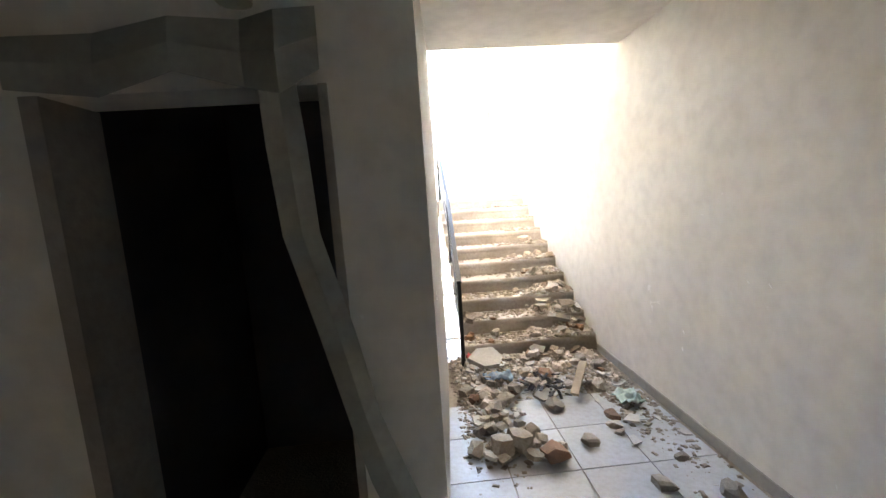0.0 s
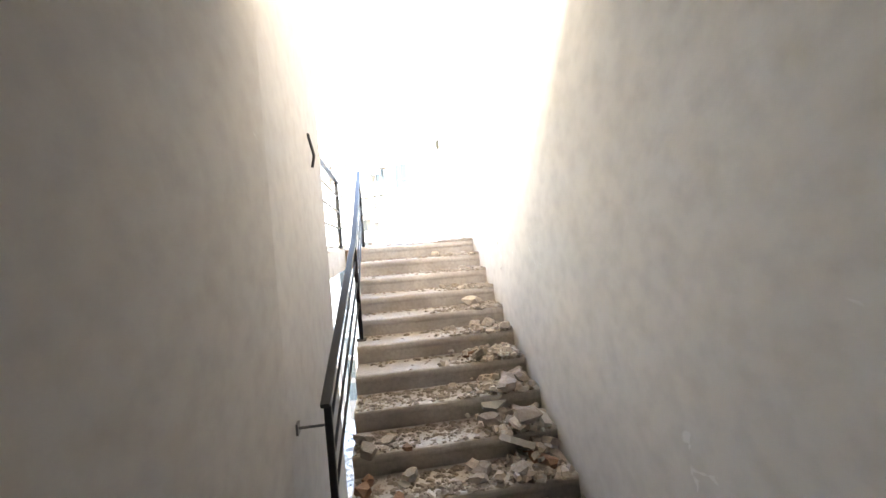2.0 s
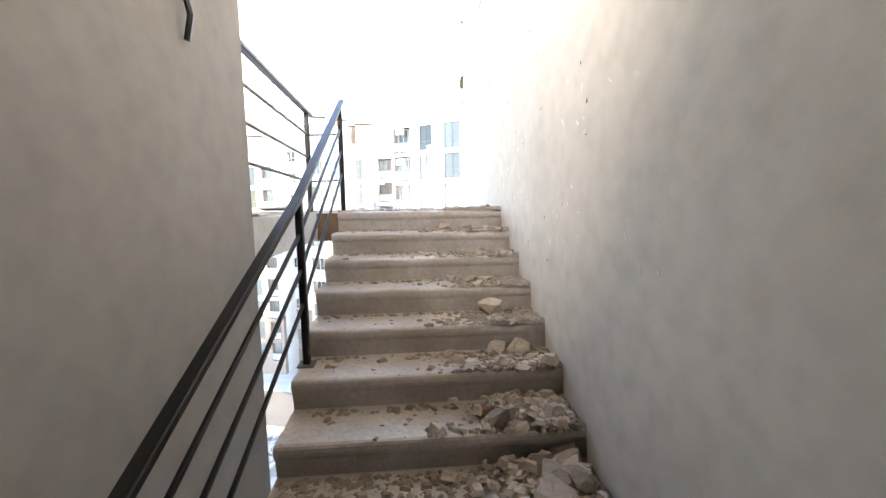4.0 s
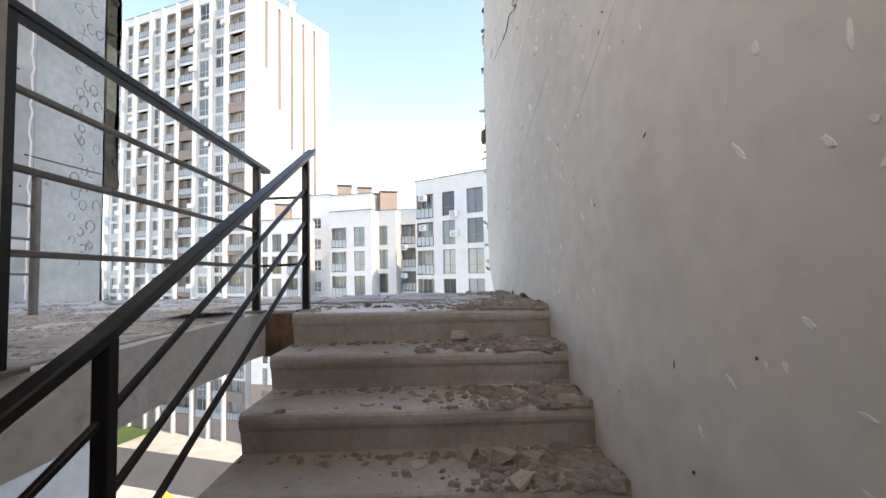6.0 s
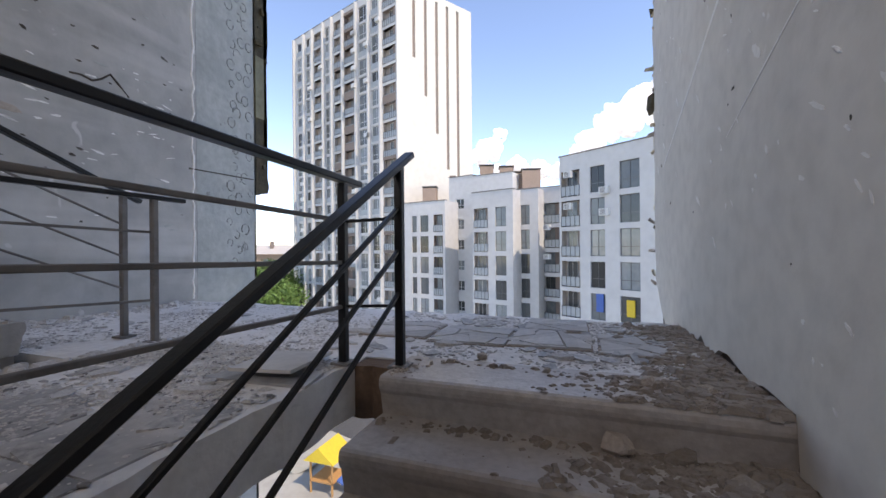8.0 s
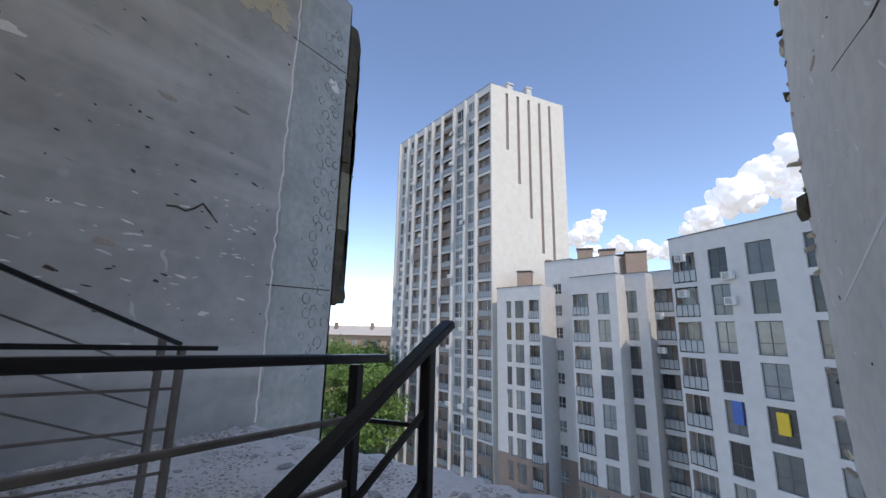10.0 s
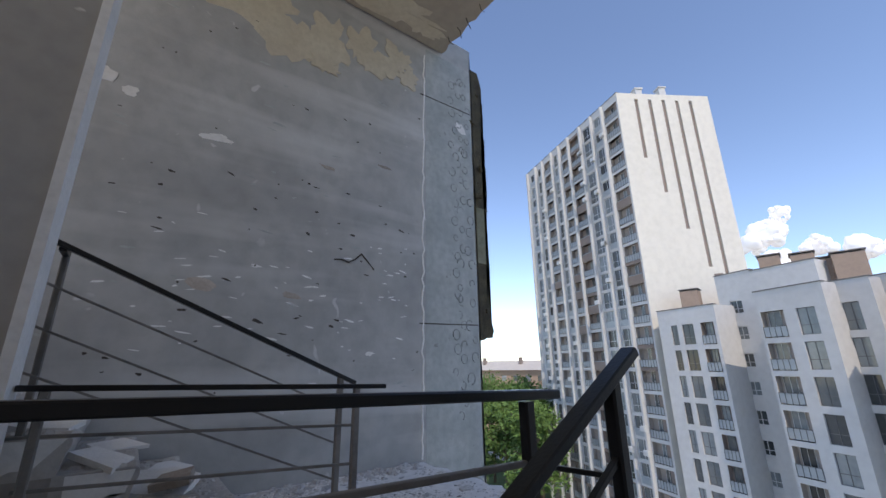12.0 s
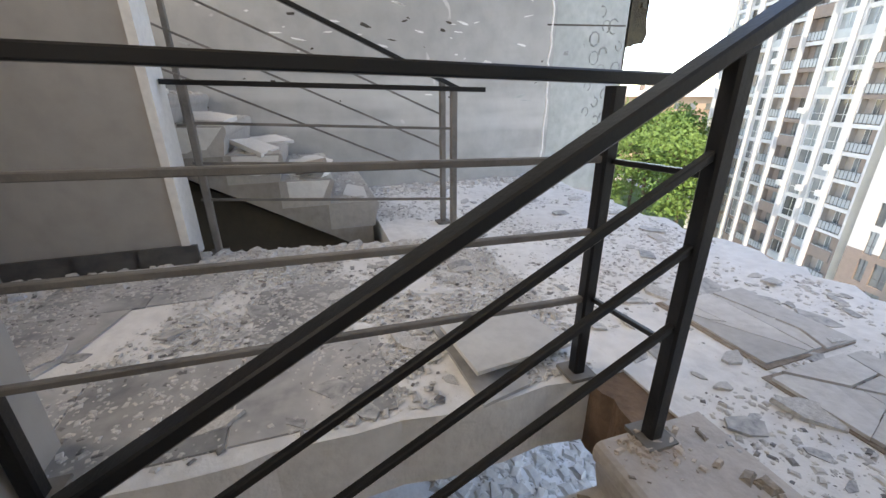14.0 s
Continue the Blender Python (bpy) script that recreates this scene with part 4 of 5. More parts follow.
# the heap at the foot, heavier towards the left wall
for _ in range(85):
    y = rr.uniform(-1.75, -0.05)
    x = -0.15 + abs(rr.gauss(0, 0.28)) + rr.uniform(0, 0.1)
    if x < 1.3:
        drop(mix_kind(), x, y, rr.uniform(0.06, 0.15), rr.uniform(0, 0.05))
for _ in range(75):
    x, y = rr.uniform(0.1, 1.3), rr.uniform(-0.85, -0.03)
    drop(mix_kind(), x, y, rr.uniform(0.045, 0.125), rr.uniform(0, 0.06))
for _ in range(16):
    drop(mix_kind(), rr.uniform(0.9, 1.36), rr.uniform(-2.2, -0.7), rr.uniform(0.06, 0.13))
# the pile against the right wall, on the first steps
for _ in range(110):
    y = rr.uniform(0.02, 1.2)
    x = 1.36 - abs(rr.gauss(0, 0.16))
    top = max(0.0, 0.2 - 0.17 * y) * max(0, 1 - (1.36 - x) / 0.4)
    drop(mix_kind(), x, y, rr.uniform(0.05, 0.14), ground_at(x, y) + rr.uniform(0, top), 0.6)
for _ in range(26):
    x, y = rr.uniform(0.03, 0.4), rr.uniform(-0.1, 0.55)
    drop(mix_kind(), x, y, rr.uniform(0.05, 0.12), ground_at(x, y) + rr.uniform(0, 0.03))
# upper steps, debris along the wall and single shards
for _ in range(125):
    y = rr.uniform(1.2, 2.98)
    x = 1.38 - abs(rr.gauss(0, 0.19 if y > 1.8 else 0.22))
    drop(rr.choice("lllp"), x, y, rr.uniform(0.025, 0.075))
for x, y, s, k in ((0.93, 2.68, 0.09, "l"), (0.78, 2.62, 0.1, "p"), (0.42, 2.36, 0.13, "p"), (0.72, 2.3, 0.14, "p"), (0.5, 2.2, 0.09, "p"), (0.9, 2.05, 0.07, "l"), (0.72, 2.0, 0.12, "p"), (1.05, 2.0, 0.1, "l"), (1.18, 1.75, 0.14, "l"), (1.12, 1.48, 0.1, "l"), (1.25, 1.45, 0.13, "l"), (0.35, 3.1, 0.05, "l")):
    drop(k, x, y, s)
# the large pale slabs that stand out
for x, y, z, s, rx, ry, rz in ((0.18, -0.32, 0.13, 0.34, 0.45, 0.1, 0.4), (1.12, 0.27, 0.28, 0.3, 0.5, 0.2, 2.0), (1.08, 0.62, 0.44, 0.26, 0.3, -0.2, 0.6), (0.74, -0.1, 0.1, 0.16, 0.7, 0.0, 0.2), (0.93, -0.75, 0.04, 0.18, 0.2, 0.1, 1.2), (0.55, -0.95, 0.04, 0.17, 0.4, 0.1, 0.2), (1.06, -1.37, 0.02, 0.17, 0.02, 0.05, 0.3), (0.95, -1.62, 0.02, 0.13, 0.1, 0, 1.0)):
    ob = tagged(new("plaster_slab", rr.choice(plates)), "large pale slab of fallen plaster", "plaster", "rubble on the stairs")
    ob.matrix_basis = Matrix.Translation((x, y, z)) @ Euler((rx, ry, rz)).to_matrix().to_4x4() @ Matrix.Diagonal((s * 1.3, s, s * 0.7, 1))
# scraps: charred heap, broken board, cloths
sb = bmesh.new()
for _ in range(60):
    c = Vector((0.62 + rr.gauss(0, 0.1), -0.78 + rr.gauss(0, 0.1), rr.uniform(0.01, 0.1)))
    bar(c, c + Vector((rr.uniform(-0.09, 0.09), rr.uniform(-0.09, 0.09), rr.uniform(-0.03, 0.05))), 0.025, 0.006, sb)
tagged(part("charred_scraps", sb, M_SCORCH), "heap of charred black scraps among rubble", "scrap", kind="stuff")
wb = thing("broken_board", "splintered pale wooden board on the rubble", "board")
part("board", bar((0.78, -1.0, 0.06), (1.02, -0.62, 0.16), 0.07, 0.025), material("pale_wood", (0.45, 0.36, 0.26), 0.8, (0.35, 0.27, 0.19), 4, 30, 0.7, 0.2), wb)


def rag(name, label, mat, cx, cy, cz, w, d, seed):
    bm = bmesh.new()
    bmesh.ops.create_grid(bm, x_segments=14, y_segments=10, size=0.5)
    for v in bm.verts:
        q = Vector((v.co.x * 4 + seed, v.co.y * 4, seed))
        v.co = Vector((v.co.x * w + cx, v.co.y * d + cy, cz + 0.05 * noise.noise(q) + 0.03 * noise.noise(q * 2.3)))
    top = bm.faces[:]
    bmesh.ops.solidify(bm, geom=top, thickness=0.004)
    return tagged(part(name, bm, mat, smooth=True), label, "cloth")


rag("rag", "crumpled pale blue cloth in the rubble", material("blue_cloth", (0.3, 0.4, 0.52), 0.9, (0.22, 0.3, 0.42), 6, 30, 0.6, 0.2), 0.22, -0.62, 0.11, 0.26, 0.14, 3.0)
rag("rag", "crumpled pale green plastic by the wall", material("green_plastic", (0.42, 0.55, 0.52), 0.5, (0.3, 0.42, 0.4), 6, 30, 0.6, 0.1), 1.18, -1.1, 0.06, 0.2, 0.22, 5.0)
rag("rag", "small red scrap of cloth under the rail", material("red_cloth", (0.5, 0.09, 0.1), 0.9, (0.35, 0.06, 0.07), 6, 30, 0.6, 0.2), 0.06, -0.12, 0.1, 0.12, 0.12, 9.0)


def grit(name, label, mat, count, place, smin, smax, seed, flat=0.5):
    """Loose crumbs of many sizes in one mesh."""
    r = random.Random(seed)
    verts, faces = [], []
    for _ in range(count):
        x, y, z = place(r)
        s = smin + (smax - smin) * r.random() ** 3
        a = r.uniform(0, 6.28)
        ca, sa = math.cos(a), math.sin(a)
        k = len(verts)
        kx, ky, kz = r.uniform(0.6, 1.4), r.uniform(0.5, 1.0), flat * r.uniform(0.5, 1.2)
        for ux, uy, uz in ((-1, -1, 0), (1, -1, 0), (1, 1, 0), (-1, 1, 0), (-0.6, -0.5, 1), (0.7, -0.6, 0.9), (0.5, 0.7, 1), (-0.7, 0.5, 0.8)):
            vx, vy = ux * s * kx * r.uniform(0.7, 1.1), uy * s * ky * r.uniform(0.7, 1.1)
            verts.append((x + vx * ca - vy * sa, y + vx * sa + vy * ca, z + uz * s * kz))
        faces += [(k + 4, k + 5, k + 6, k + 7), (k, k + 1, k + 5, k + 4), (k + 1, k + 2, k + 6, k + 5), (k + 2, k + 3, k + 7, k + 6), (k + 3, k, k + 4, k + 7)]
    me = bpy.data.meshes.new(name)
    me.from_pydata(verts, [], faces)
    me.materials.append(mat)
    return tagged(new(name, me), label, "debris", kind="stuff")


def on_steps(r):
    y = r.uniform(0.0, 2.99)
    u = r.random()
    if y < 0.9:
        x = r.uniform(0.02, 1.4)
    else:
        x = 1.4 - abs(r.gauss(0, 0.27)) if u < 0.88 else r.uniform(0.02, 1.4)
    x = min(max(x, 0.02), 1.4)
    i = int(y / TREAD)
    if u > 0.9:
        y = TREAD * i + TREAD - abs(r.gauss(0, 0.03))
    return x, min(max(y, TREAD * i + 0.02), TREAD * i + TREAD), RISE * (i + 1)


def on_hall(r):
    y = -abs(r.gauss(0, 0.8))
    x = r.uniform(-0.2, 1.4)
    if y < -0.9 and 0.15 < x < 1.05:
        x = r.choice((r.uniform(-0.2, 0.2), r.uniform(1.0, 1.4)))
    return max(x, -0.18 - 0.05 * max(0, -y)), max(y, -3.5), 0.0


def on_landing(r):
    """A place on the landing, thick in drifts and thin between them."""
    while True:
        p = any_landing(r)
        if noise.noise(Vector((p[0] * 1.9, p[1] * 1.9, 3.0))) + 0.5 * noise.noise(Vector((p[0] * 5, p[1] * 5, 8.0))) + r.uniform(-0.3, 0.3) > 0.02:
            return p


def any_landing(r):
    u = r.random()
    if u < 0.5:
        return r.uniform(-1.62, -0.25), r.uniform(0.7, 2.98), LAND + 0.001
    if u < 0.62:
        return 1.4 - abs(r.gauss(0, 0.2)), r.uniform(3.0, 4.3), LAND - 0.004
    if u < 0.69:
        return r.uniform(-3.1, -1.65), r.uniform(2.5, 3.0), LAND - 0.004
    return r.uniform(-3.1, 1.4), r.uniform(2.98, 4.32), LAND - 0.004


def heap(r):
    if r.random() < 0.5:
        x, y = 1.38 - abs(r.gauss(0, 0.2)), r.uniform(0.0, 1.25)
        return max(x, 0.05), y, ground_at(max(x, 0.05), y) + r.uniform(0, 0.05)
    x, y = r.uniform(-0.15, 1.35), -abs(r.gauss(0, 0.45))
    if y < -0.8 and x > 0.3:
        x = r.uniform(-0.15, 0.3)
    return x, max(y, -2.2), r.uniform(0, 0.03)


grit("heaped_rubble", "brown broken masonry heaped at the stair foot", M_RUBBLE, 1700, heap, 0.012, 0.045, 41, 0.9)
grit("heaped_plaster", "pale broken plaster heaped at the stair foot", M_WHITE_PIECE, 700, heap, 0.01, 0.04, 42, 0.6)
grit("stair_grit", "brown crumbs of rubble on the steps", M_GRAVEL, 8500, on_steps, 0.003, 0.03, 31)
def by_wall(r):
    y = r.uniform(0.8, 4.2)
    x = 1.425 - abs(r.gauss(0, 0.12 if y < 3 else 0.15))
    if y >= 3:
        return x, y, LAND - 0.004
    i = int(y / TREAD)
    return x, min(max(y, TREAD * i + 0.02), TREAD * i + TREAD), RISE * (i + 1)


grit("wall_debris", "brown and grey rubble lying along the wall", M_RUBBLE, 3800, by_wall, 0.005, 0.042, 51, 0.7)
grit("wall_crumbs", "dark crumbs of masonry lying along the wall", M_GRAVEL, 2200, by_wall, 0.003, 0.022, 52, 0.6)
grit("hall_grit", "brown crumbs of rubble on the hall floor", M_GRAVEL, 3800, on_hall, 0.004, 0.03, 32)
grit("landing_grit", "grey crumbs of plaster on the landing", M_GRIT_GREY, 26000, on_landing, 0.0015, 0.014, 33)
grit("landing_chips", "dark grey chips of tile on the landing", M_TILE_CHIP, 4200, on_landing, 0.0012, 0.014, 37, 0.4)
grit("landing_flakes", "pale chips of plaster on the landing", M_WHITE_PIECE, 9000, on_landing, 0.002, 0.012, 34, 0.35)
grit("lower_rubble", "pale rubble on the landing below", M_WHITE_PIECE, 2600, lambda r: (r.uniform(-3.1, 1.4), r.uniform(2.95, 5.0), -1.68), 0.01, 0.14, 35)
grit("flight_grit", "white crumbs of plaster on the upper stairs", M_WHITE_PIECE, 1500, lambda r: (lambda k: (r.uniform(-3.1, -2.02), 2.48 - 0.28 * k - r.uniform(0.02, 0.27), LAND + RISE * (k + 1)))(r.randint(0, 5)), 0.003, 0.04, 36)

def edge_drift(r):
    if r.random() < 0.6:
        y = r.uniform(1.45, 2.9)
        return fx(y) + 0.02 + abs(r.gauss(0, 0.09)), y, LAND - 0.004
    if r.random() < 0.5:
        return -3.15 + abs(r.gauss(0, 0.12)), r.uniform(2.6, 4.3), LAND - 0.004
    return -1.63 + abs(r.gauss(0, 0.1)), r.uniform(0.3, 1.4), LAND - 0.004


grit("edge_rubble", "grey rubble drifted along the landing edge", M_GRIT_GREY, 1700, edge_drift, 0.004, 0.045, 61, 0.7)
grit("edge_shards", "pale plaster crumbs along the landing edge", M_WHITE_PIECE, 1100, edge_drift, 0.003, 0.03, 62, 0.5)


def round_post(r):
    a, q = r.uniform(0, 6.28), abs(r.gauss(0, 0.05))
    x, y = 0.05 + q * math.cos(a), 2.84 + q * math.sin(a)
    return max(x, 0.012), max(y, 2.725), LAND - 0.001


grit("post_crumbs", "brown crumbs heaped round the rail post", M_RUBBLE, 260, round_post, 0.003, 0.016, 63, 0.9)

# ---- landing: tiles, shards, loose slab ----
landing = bpy.data.objects["landing"]
dt_mesh = mesh_from(boxes((0.004, 0.446, 0.004, 0.446, -0.004, 0.006)), "tile", M_TILE_DARK)
half_mesh = mesh_from(prism([(0.0, 0.0), (0.44, 0.0), (0.44, 0.25), (0.3, 0.33), (0.16, 0.26), (0.0, 0.4)], -0.004, 0.006, "z"), "tile", M_TILE_DARK)
for x, y, half in ((-0.72, 0.9, 0), (-0.72, 1.35, 0), (-0.72, 1.8, 0), (-1.17, 1.8, 1), (-1.62, 0.9, 0), (-1.17, 0.9, 1), (-1.62, 1.35, 1)):
    t = part("tile", half_mesh if half else dt_mesh, None, landing)
    t.location = (x, y, LAND - 0.003)
loose = tagged(part("loose_tile", prism([(0, 0), (0.295, 0.02), (0.235, 0.40), (-0.06, 0.345)], 0, 0.014, "z"), material("dusty_tile_top", (0.55, 0.54, 0.52), 0.8, (0.42, 0.41, 0.4), 3, 25, 0.6, 0.1)), "dust-covered loose floor tile by the guardrail", "tile")
loose.matrix_basis = Matrix.Translation((-0.575, 2.465, LAND + 0.038)) @ Euler((-0.05, -0.03, 0.02)).to_matrix().to_4x4()
under = tagged(part("loose_tile", prism([(0, 0), (0.5, 0.03), (0.46, 0.2), (0.1, 0.3)], 0, 0.012, "z"), M_TILE_DARK), "dark broken tile under the loose one", "tile")
under.matrix_basis = Matrix.Translation((-0.7, 2.45, LAND - 0.003))
shards = [mesh_from(flake(rr, 0.1), "tile_shard", M_TILE_DARK) for _ in range(5)] + [mesh_from(flake(rr, 0.12), "tile_shard", M_GRIT_GREY) for _ in range(4)]
for _ in range(270):
    u = rr.random()
    if u < 0.55:
        x, y = rr.uniform(-0.6, 1.3), rr.uniform(3.05, 4.25)
    elif u < 0.7:
        x, y = rr.uniform(-3.0, -0.4), rr.uniform(2.9, 4.25)
    else:
        x, y = rr.uniform(-1.6, -0.3), rr.uniform(0.9, 2.9)
    s = 0.035 + 0.115 * rr.random() ** 1.8
    ob = tagged(new("tile_shard", rr.choice(shards)), "grey shard of a broken floor tile", "tile", "shards on the landing")
    ob.matrix_basis = Matrix.Translation((x, y, LAND - 0.004)) @ Euler((rr.uniform(-0.12, 0.12), rr.uniform(-0.12, 0.12), rr.uniform(0, 6.28))).to_matrix().to_4x4() @ Matrix.Diagonal((s * 1.3, s, s * 0.9, 1))
# cracked tile field at the head of the stairs
def broken_tile(x0, y0, w, seed, cuts):
    """A square tile split by crossing cracks: the pieces as outlines."""
    r = random.Random(seed)
    polys = [[(x0, y0), (x0 + w, y0), (x0 + w, y0 + w), (x0, y0 + w)]]
    for _ in range(cuts):
        polys.sort(key=lambda q: -abs(sum(a[0] * b[1] - b[0] * a[1] for a, b in zip(q, q[1:] + q[:1]))))
        q = polys.pop(0)
        cx, cy = sum(p[0] for p in q) / len(q) + r.uniform(-0.05, 0.05), sum(p[1] for p in q) / len(q) + r.uniform(-0.05, 0.05)
        an = r.uniform(0, math.pi)
        nx, ny = math.cos(an), math.sin(an)
        side = lambda p: (p[0] - cx) * nx + (p[1] - cy) * ny
        halves = ([], [])
        for a, b in zip(q, q[1:] + q[:1]):
            da, db = side(a), side(b)
            halves[da > 0].append(a)
            if (da > 0) != (db > 0):
                f = da / (da - db)
                c = (a[0] + (b[0] - a[0]) * f, a[1] + (b[1] - a[1]) * f)
                halves[0].append(c), halves[1].append(c)
        polys += [h_ for h_ in halves if len(h_) > 2]
    out = []
    for q in polys:
        cx, cy = sum(p[0] for p in q) / len(q), sum(p[1] for p in q) / len(q)
        gap = r.uniform(0.94, 0.975)
        dx, dy = r.uniform(-0.008, 0.008), r.uniform(-0.008, 0.008)
        out.append([(cx + dx + (p[0] - cx) * gap, cy + dy + (p[1] - cy) * gap) for p in q])
    return out


crack = random.Random(5)
M_TILE_DUST = material("dust_grey_tile", (0.62, 0.61, 0.60), 0.85, (0.45, 0.44, 0.43), 3, 26, 0.85, 0.2, per_object=0.12)
for x0, y0, w, seed, cuts in ((-0.04, 3.37, 0.44, 1, 8), (0.42, 3.40, 0.44, 2, 11), (0.90, 3.36, 0.44, 3, 9), (0.45, 3.86, 0.40, 4, 10), (-0.52, 3.42, 0.44, 6, 6)):
    # Darker sheet added under the pieces so the cracks look shaded.
    part("tile_bed", prism([(x0 - 0.01, y0 - 0.012), (x0 + w + 0.01, y0 - 0.01), (x0 + w, y0 + w), (x0, y0 + w)], LAND - 0.008, LAND + 0.0005 + 0.0004 * seed, "z"), M_GRAVEL, landing)
    for q in broken_tile(x0, y0, w, seed, cuts):
        if crack.random() < 0.97:
            part("tile", prism(q, LAND - 0.002, LAND + 0.009 + 0.005 * crack.random(), "z"), M_TILE_DUST, landing)
white_plates = [mesh_from(flake(rr, rr.uniform(0.08, 0.16)), "plaster_slab", M_PALE) for _ in range(5)]
# white broken slabs on the upper flight
for x, y, k, s, rx, rz in ((-2.2, 2.34, 0, 0.34, 0.05, 0.2), (-2.25, 2.06, 1, 0.40, 0.3, 0.5), (-2.2, 1.78, 2, 0.44, -0.2, 0.1), (-2.65, 2.1, 1, 0.3, 0.3, 2.0), (-2.4, 1.5, 3, 0.36, 0.1, 0.7), (-2.7, 1.8, 2, 0.34, 0.2, 1.2), (-2.25, 1.25, 4, 0.32, 0.0, 0.3), (-2.8, 1.4, 3, 0.3, 0.2, 0.9)):
    ob = tagged(new("plaster_slab", rr.choice(white_plates)), "white broken plaster slab on the upper stairs", "plaster", "slabs on the upper stairs")
    ob.matrix_basis = Matrix.Translation((x, y, LAND + RISE * (k + 1) + 0.008)) @ Euler((rx, 0.1, rz)).to_matrix().to_4x4() @ Matrix.Diagonal((s * 1.2, s, s * 0.5, 1))
lid = tagged(new("broken_tile", white_plates[0].copy()), "tilted brown-edged broken tile on the upper stairs", "tile")
lid.data.materials[0] = M_RUBBLE
lid.matrix_basis = Matrix.Translation((-2.12, 2.1, LAND + RISE * 2 + 0.05)) @ Euler((0.28, 0.0, 0.3)).to_matrix().to_4x4() @ Matrix.Diagonal((0.3, 0.34, 0.3, 1))
# white plaster left on the ends of the upper steps, with a ragged lower edge
upper = [o for o in bpy.data.objects if o.name.startswith("staircase")][-1]
pr = random.Random(3)
for k in range(1, 6):
    y1, y0, zt = 2.47 - 0.28 * k, 2.47 - 0.28 * (k + 1), LAND + RISE * (k + 1)
    low_edge = ragged((y0 + 0.015, zt - pr.uniform(0.1, 0.16)), (y1 + pr.uniform(-0.06, 0.02), zt - pr.uniform(0.09, 0.15)), 0.05, 0.015, pr)
    part("end_plaster", prism(low_edge + [(y1 - 0.01, zt - 0.012), (y0 + 0.01, zt - 0.006)], -2.001, -1.992, "x"), M_PALE, upper, "white plaster on the step end")

# ---- scars and fittings on the walls ----
def outline(r, w, h, k=14, rough=0.35):
    """A ragged star-shaped outline about the origin."""
    out, drift = [], 0.0
    for i in range(k):
        drift = 0.6 * drift + r.uniform(-rough, rough)
        q = max(0.35, 1 + drift)
        out.append((w / 2 * math.cos(2 * math.pi * i / k) * q, h / 2 * math.sin(2 * math.pi * i / k) * q))
    return out


def patch(points, centre, a, b, axis):
    """A thin plate from a to b across the axis, its outline fanned from the centre."""
    put = {"x": lambda p, s: (s, p[0], p[1]), "z": lambda p, s: (p[0], p[1], s)}[axis]
    bm = bmesh.new()
    k = len(points)
    rings = [[bm.verts.new(put(p, s)) for p in points] for s in (a, b)]
    mids = [bm.verts.new(put(centre, s)) for s in (a, b)]
    for i in range(k):
        j = (i + 1) % k
        bm.faces.new((mids[0], rings[0][j], rings[0][i]))
        bm.faces.new((mids[1], rings[1][i], rings[1][j]))
        bm.faces.new((rings[0][i], rings[0][j], rings[1][j], rings[1][i]))
    return bm


def on_wall(parent, name, mat, x, y, z, w, h, turn, r, out, thick=0.003, k=14):
    """A thin ragged patch on a wall that stands across x; out is +1 or -1, the side it faces."""
    ca, sa = math.cos(turn), math.sin(turn)
    pts = [(y + a * ca - b * sa, z + a * sa + b * ca) for a, b in outline(r, w, h, k)]
    return part(name, patch(pts, (y, z), x - out * 0.004, x + out * thick, "x"), mat, parent)


wr_, wf_, wl_ = bpy.data.objects["wall_right"], bpy.data.objects["wall_far"], bpy.data.objects["wall_left"]
sr = random.Random(12)
M_CHIP = material("chipped_plaster", (0.9, 0.89, 0.87), 0.9, (0.78, 0.77, 0.75), 10, 60, 0.6, 0.2)
M_PIT = material("dark_pit", (0.1, 0.085, 0.07), 0.95, (0.05, 0.045, 0.04), 20, 80, 0.7, 0.4)
for _ in range(120):
    y, z = sr.uniform(0.3, 4.9), sr.uniform(1.2, 5.5)
    if z < LAND * y / 3 + 0.3:
        continue
    if sr.random() < 0.6:
        on_wall(wr_, "chip", M_CHIP, WR, y, z, sr.uniform(0.01, 0.045), sr.uniform(0.004, 0.011), sr.uniform(0.6, 1.4), sr, -1, 0.002)
    else:
        on_wall(wr_, "pit", M_PIT, WR, y, z, sr.uniform(0.006, 0.02), sr.uniform(0.004, 0.010), sr.uniform(0, 3), sr, -1, 0.0015)
for _ in range(70):
    y, z = sr.uniform(2.3, 5.0), sr.uniform(2.2, 5.6)
    u = sr.random()
    if u < 0.74:
        on_wall(wr_, "chip", M_CHIP, WR, y, z, sr.uniform(0.03, 0.09), sr.uniform(0.008, 0.02), sr.uniform(0.5, 1.0), sr, -1, 0.0025)
    elif u < 0.92:
        on_wall(wr_, "pit", M_PIT, WR, y, z, sr.uniform(0.012, 0.035), sr.uniform(0.006, 0.014), sr.uniform(-0.8, 0.8), sr, -1, 0.002)
    else:
        on_wall(wr_, "gouge", M_RUBBLE, WR, y, z, sr.uniform(0.05, 0.11), sr.uniform(0.03, 0.06), sr.uniform(-0.8, 0.8), sr, -1, 0.003)
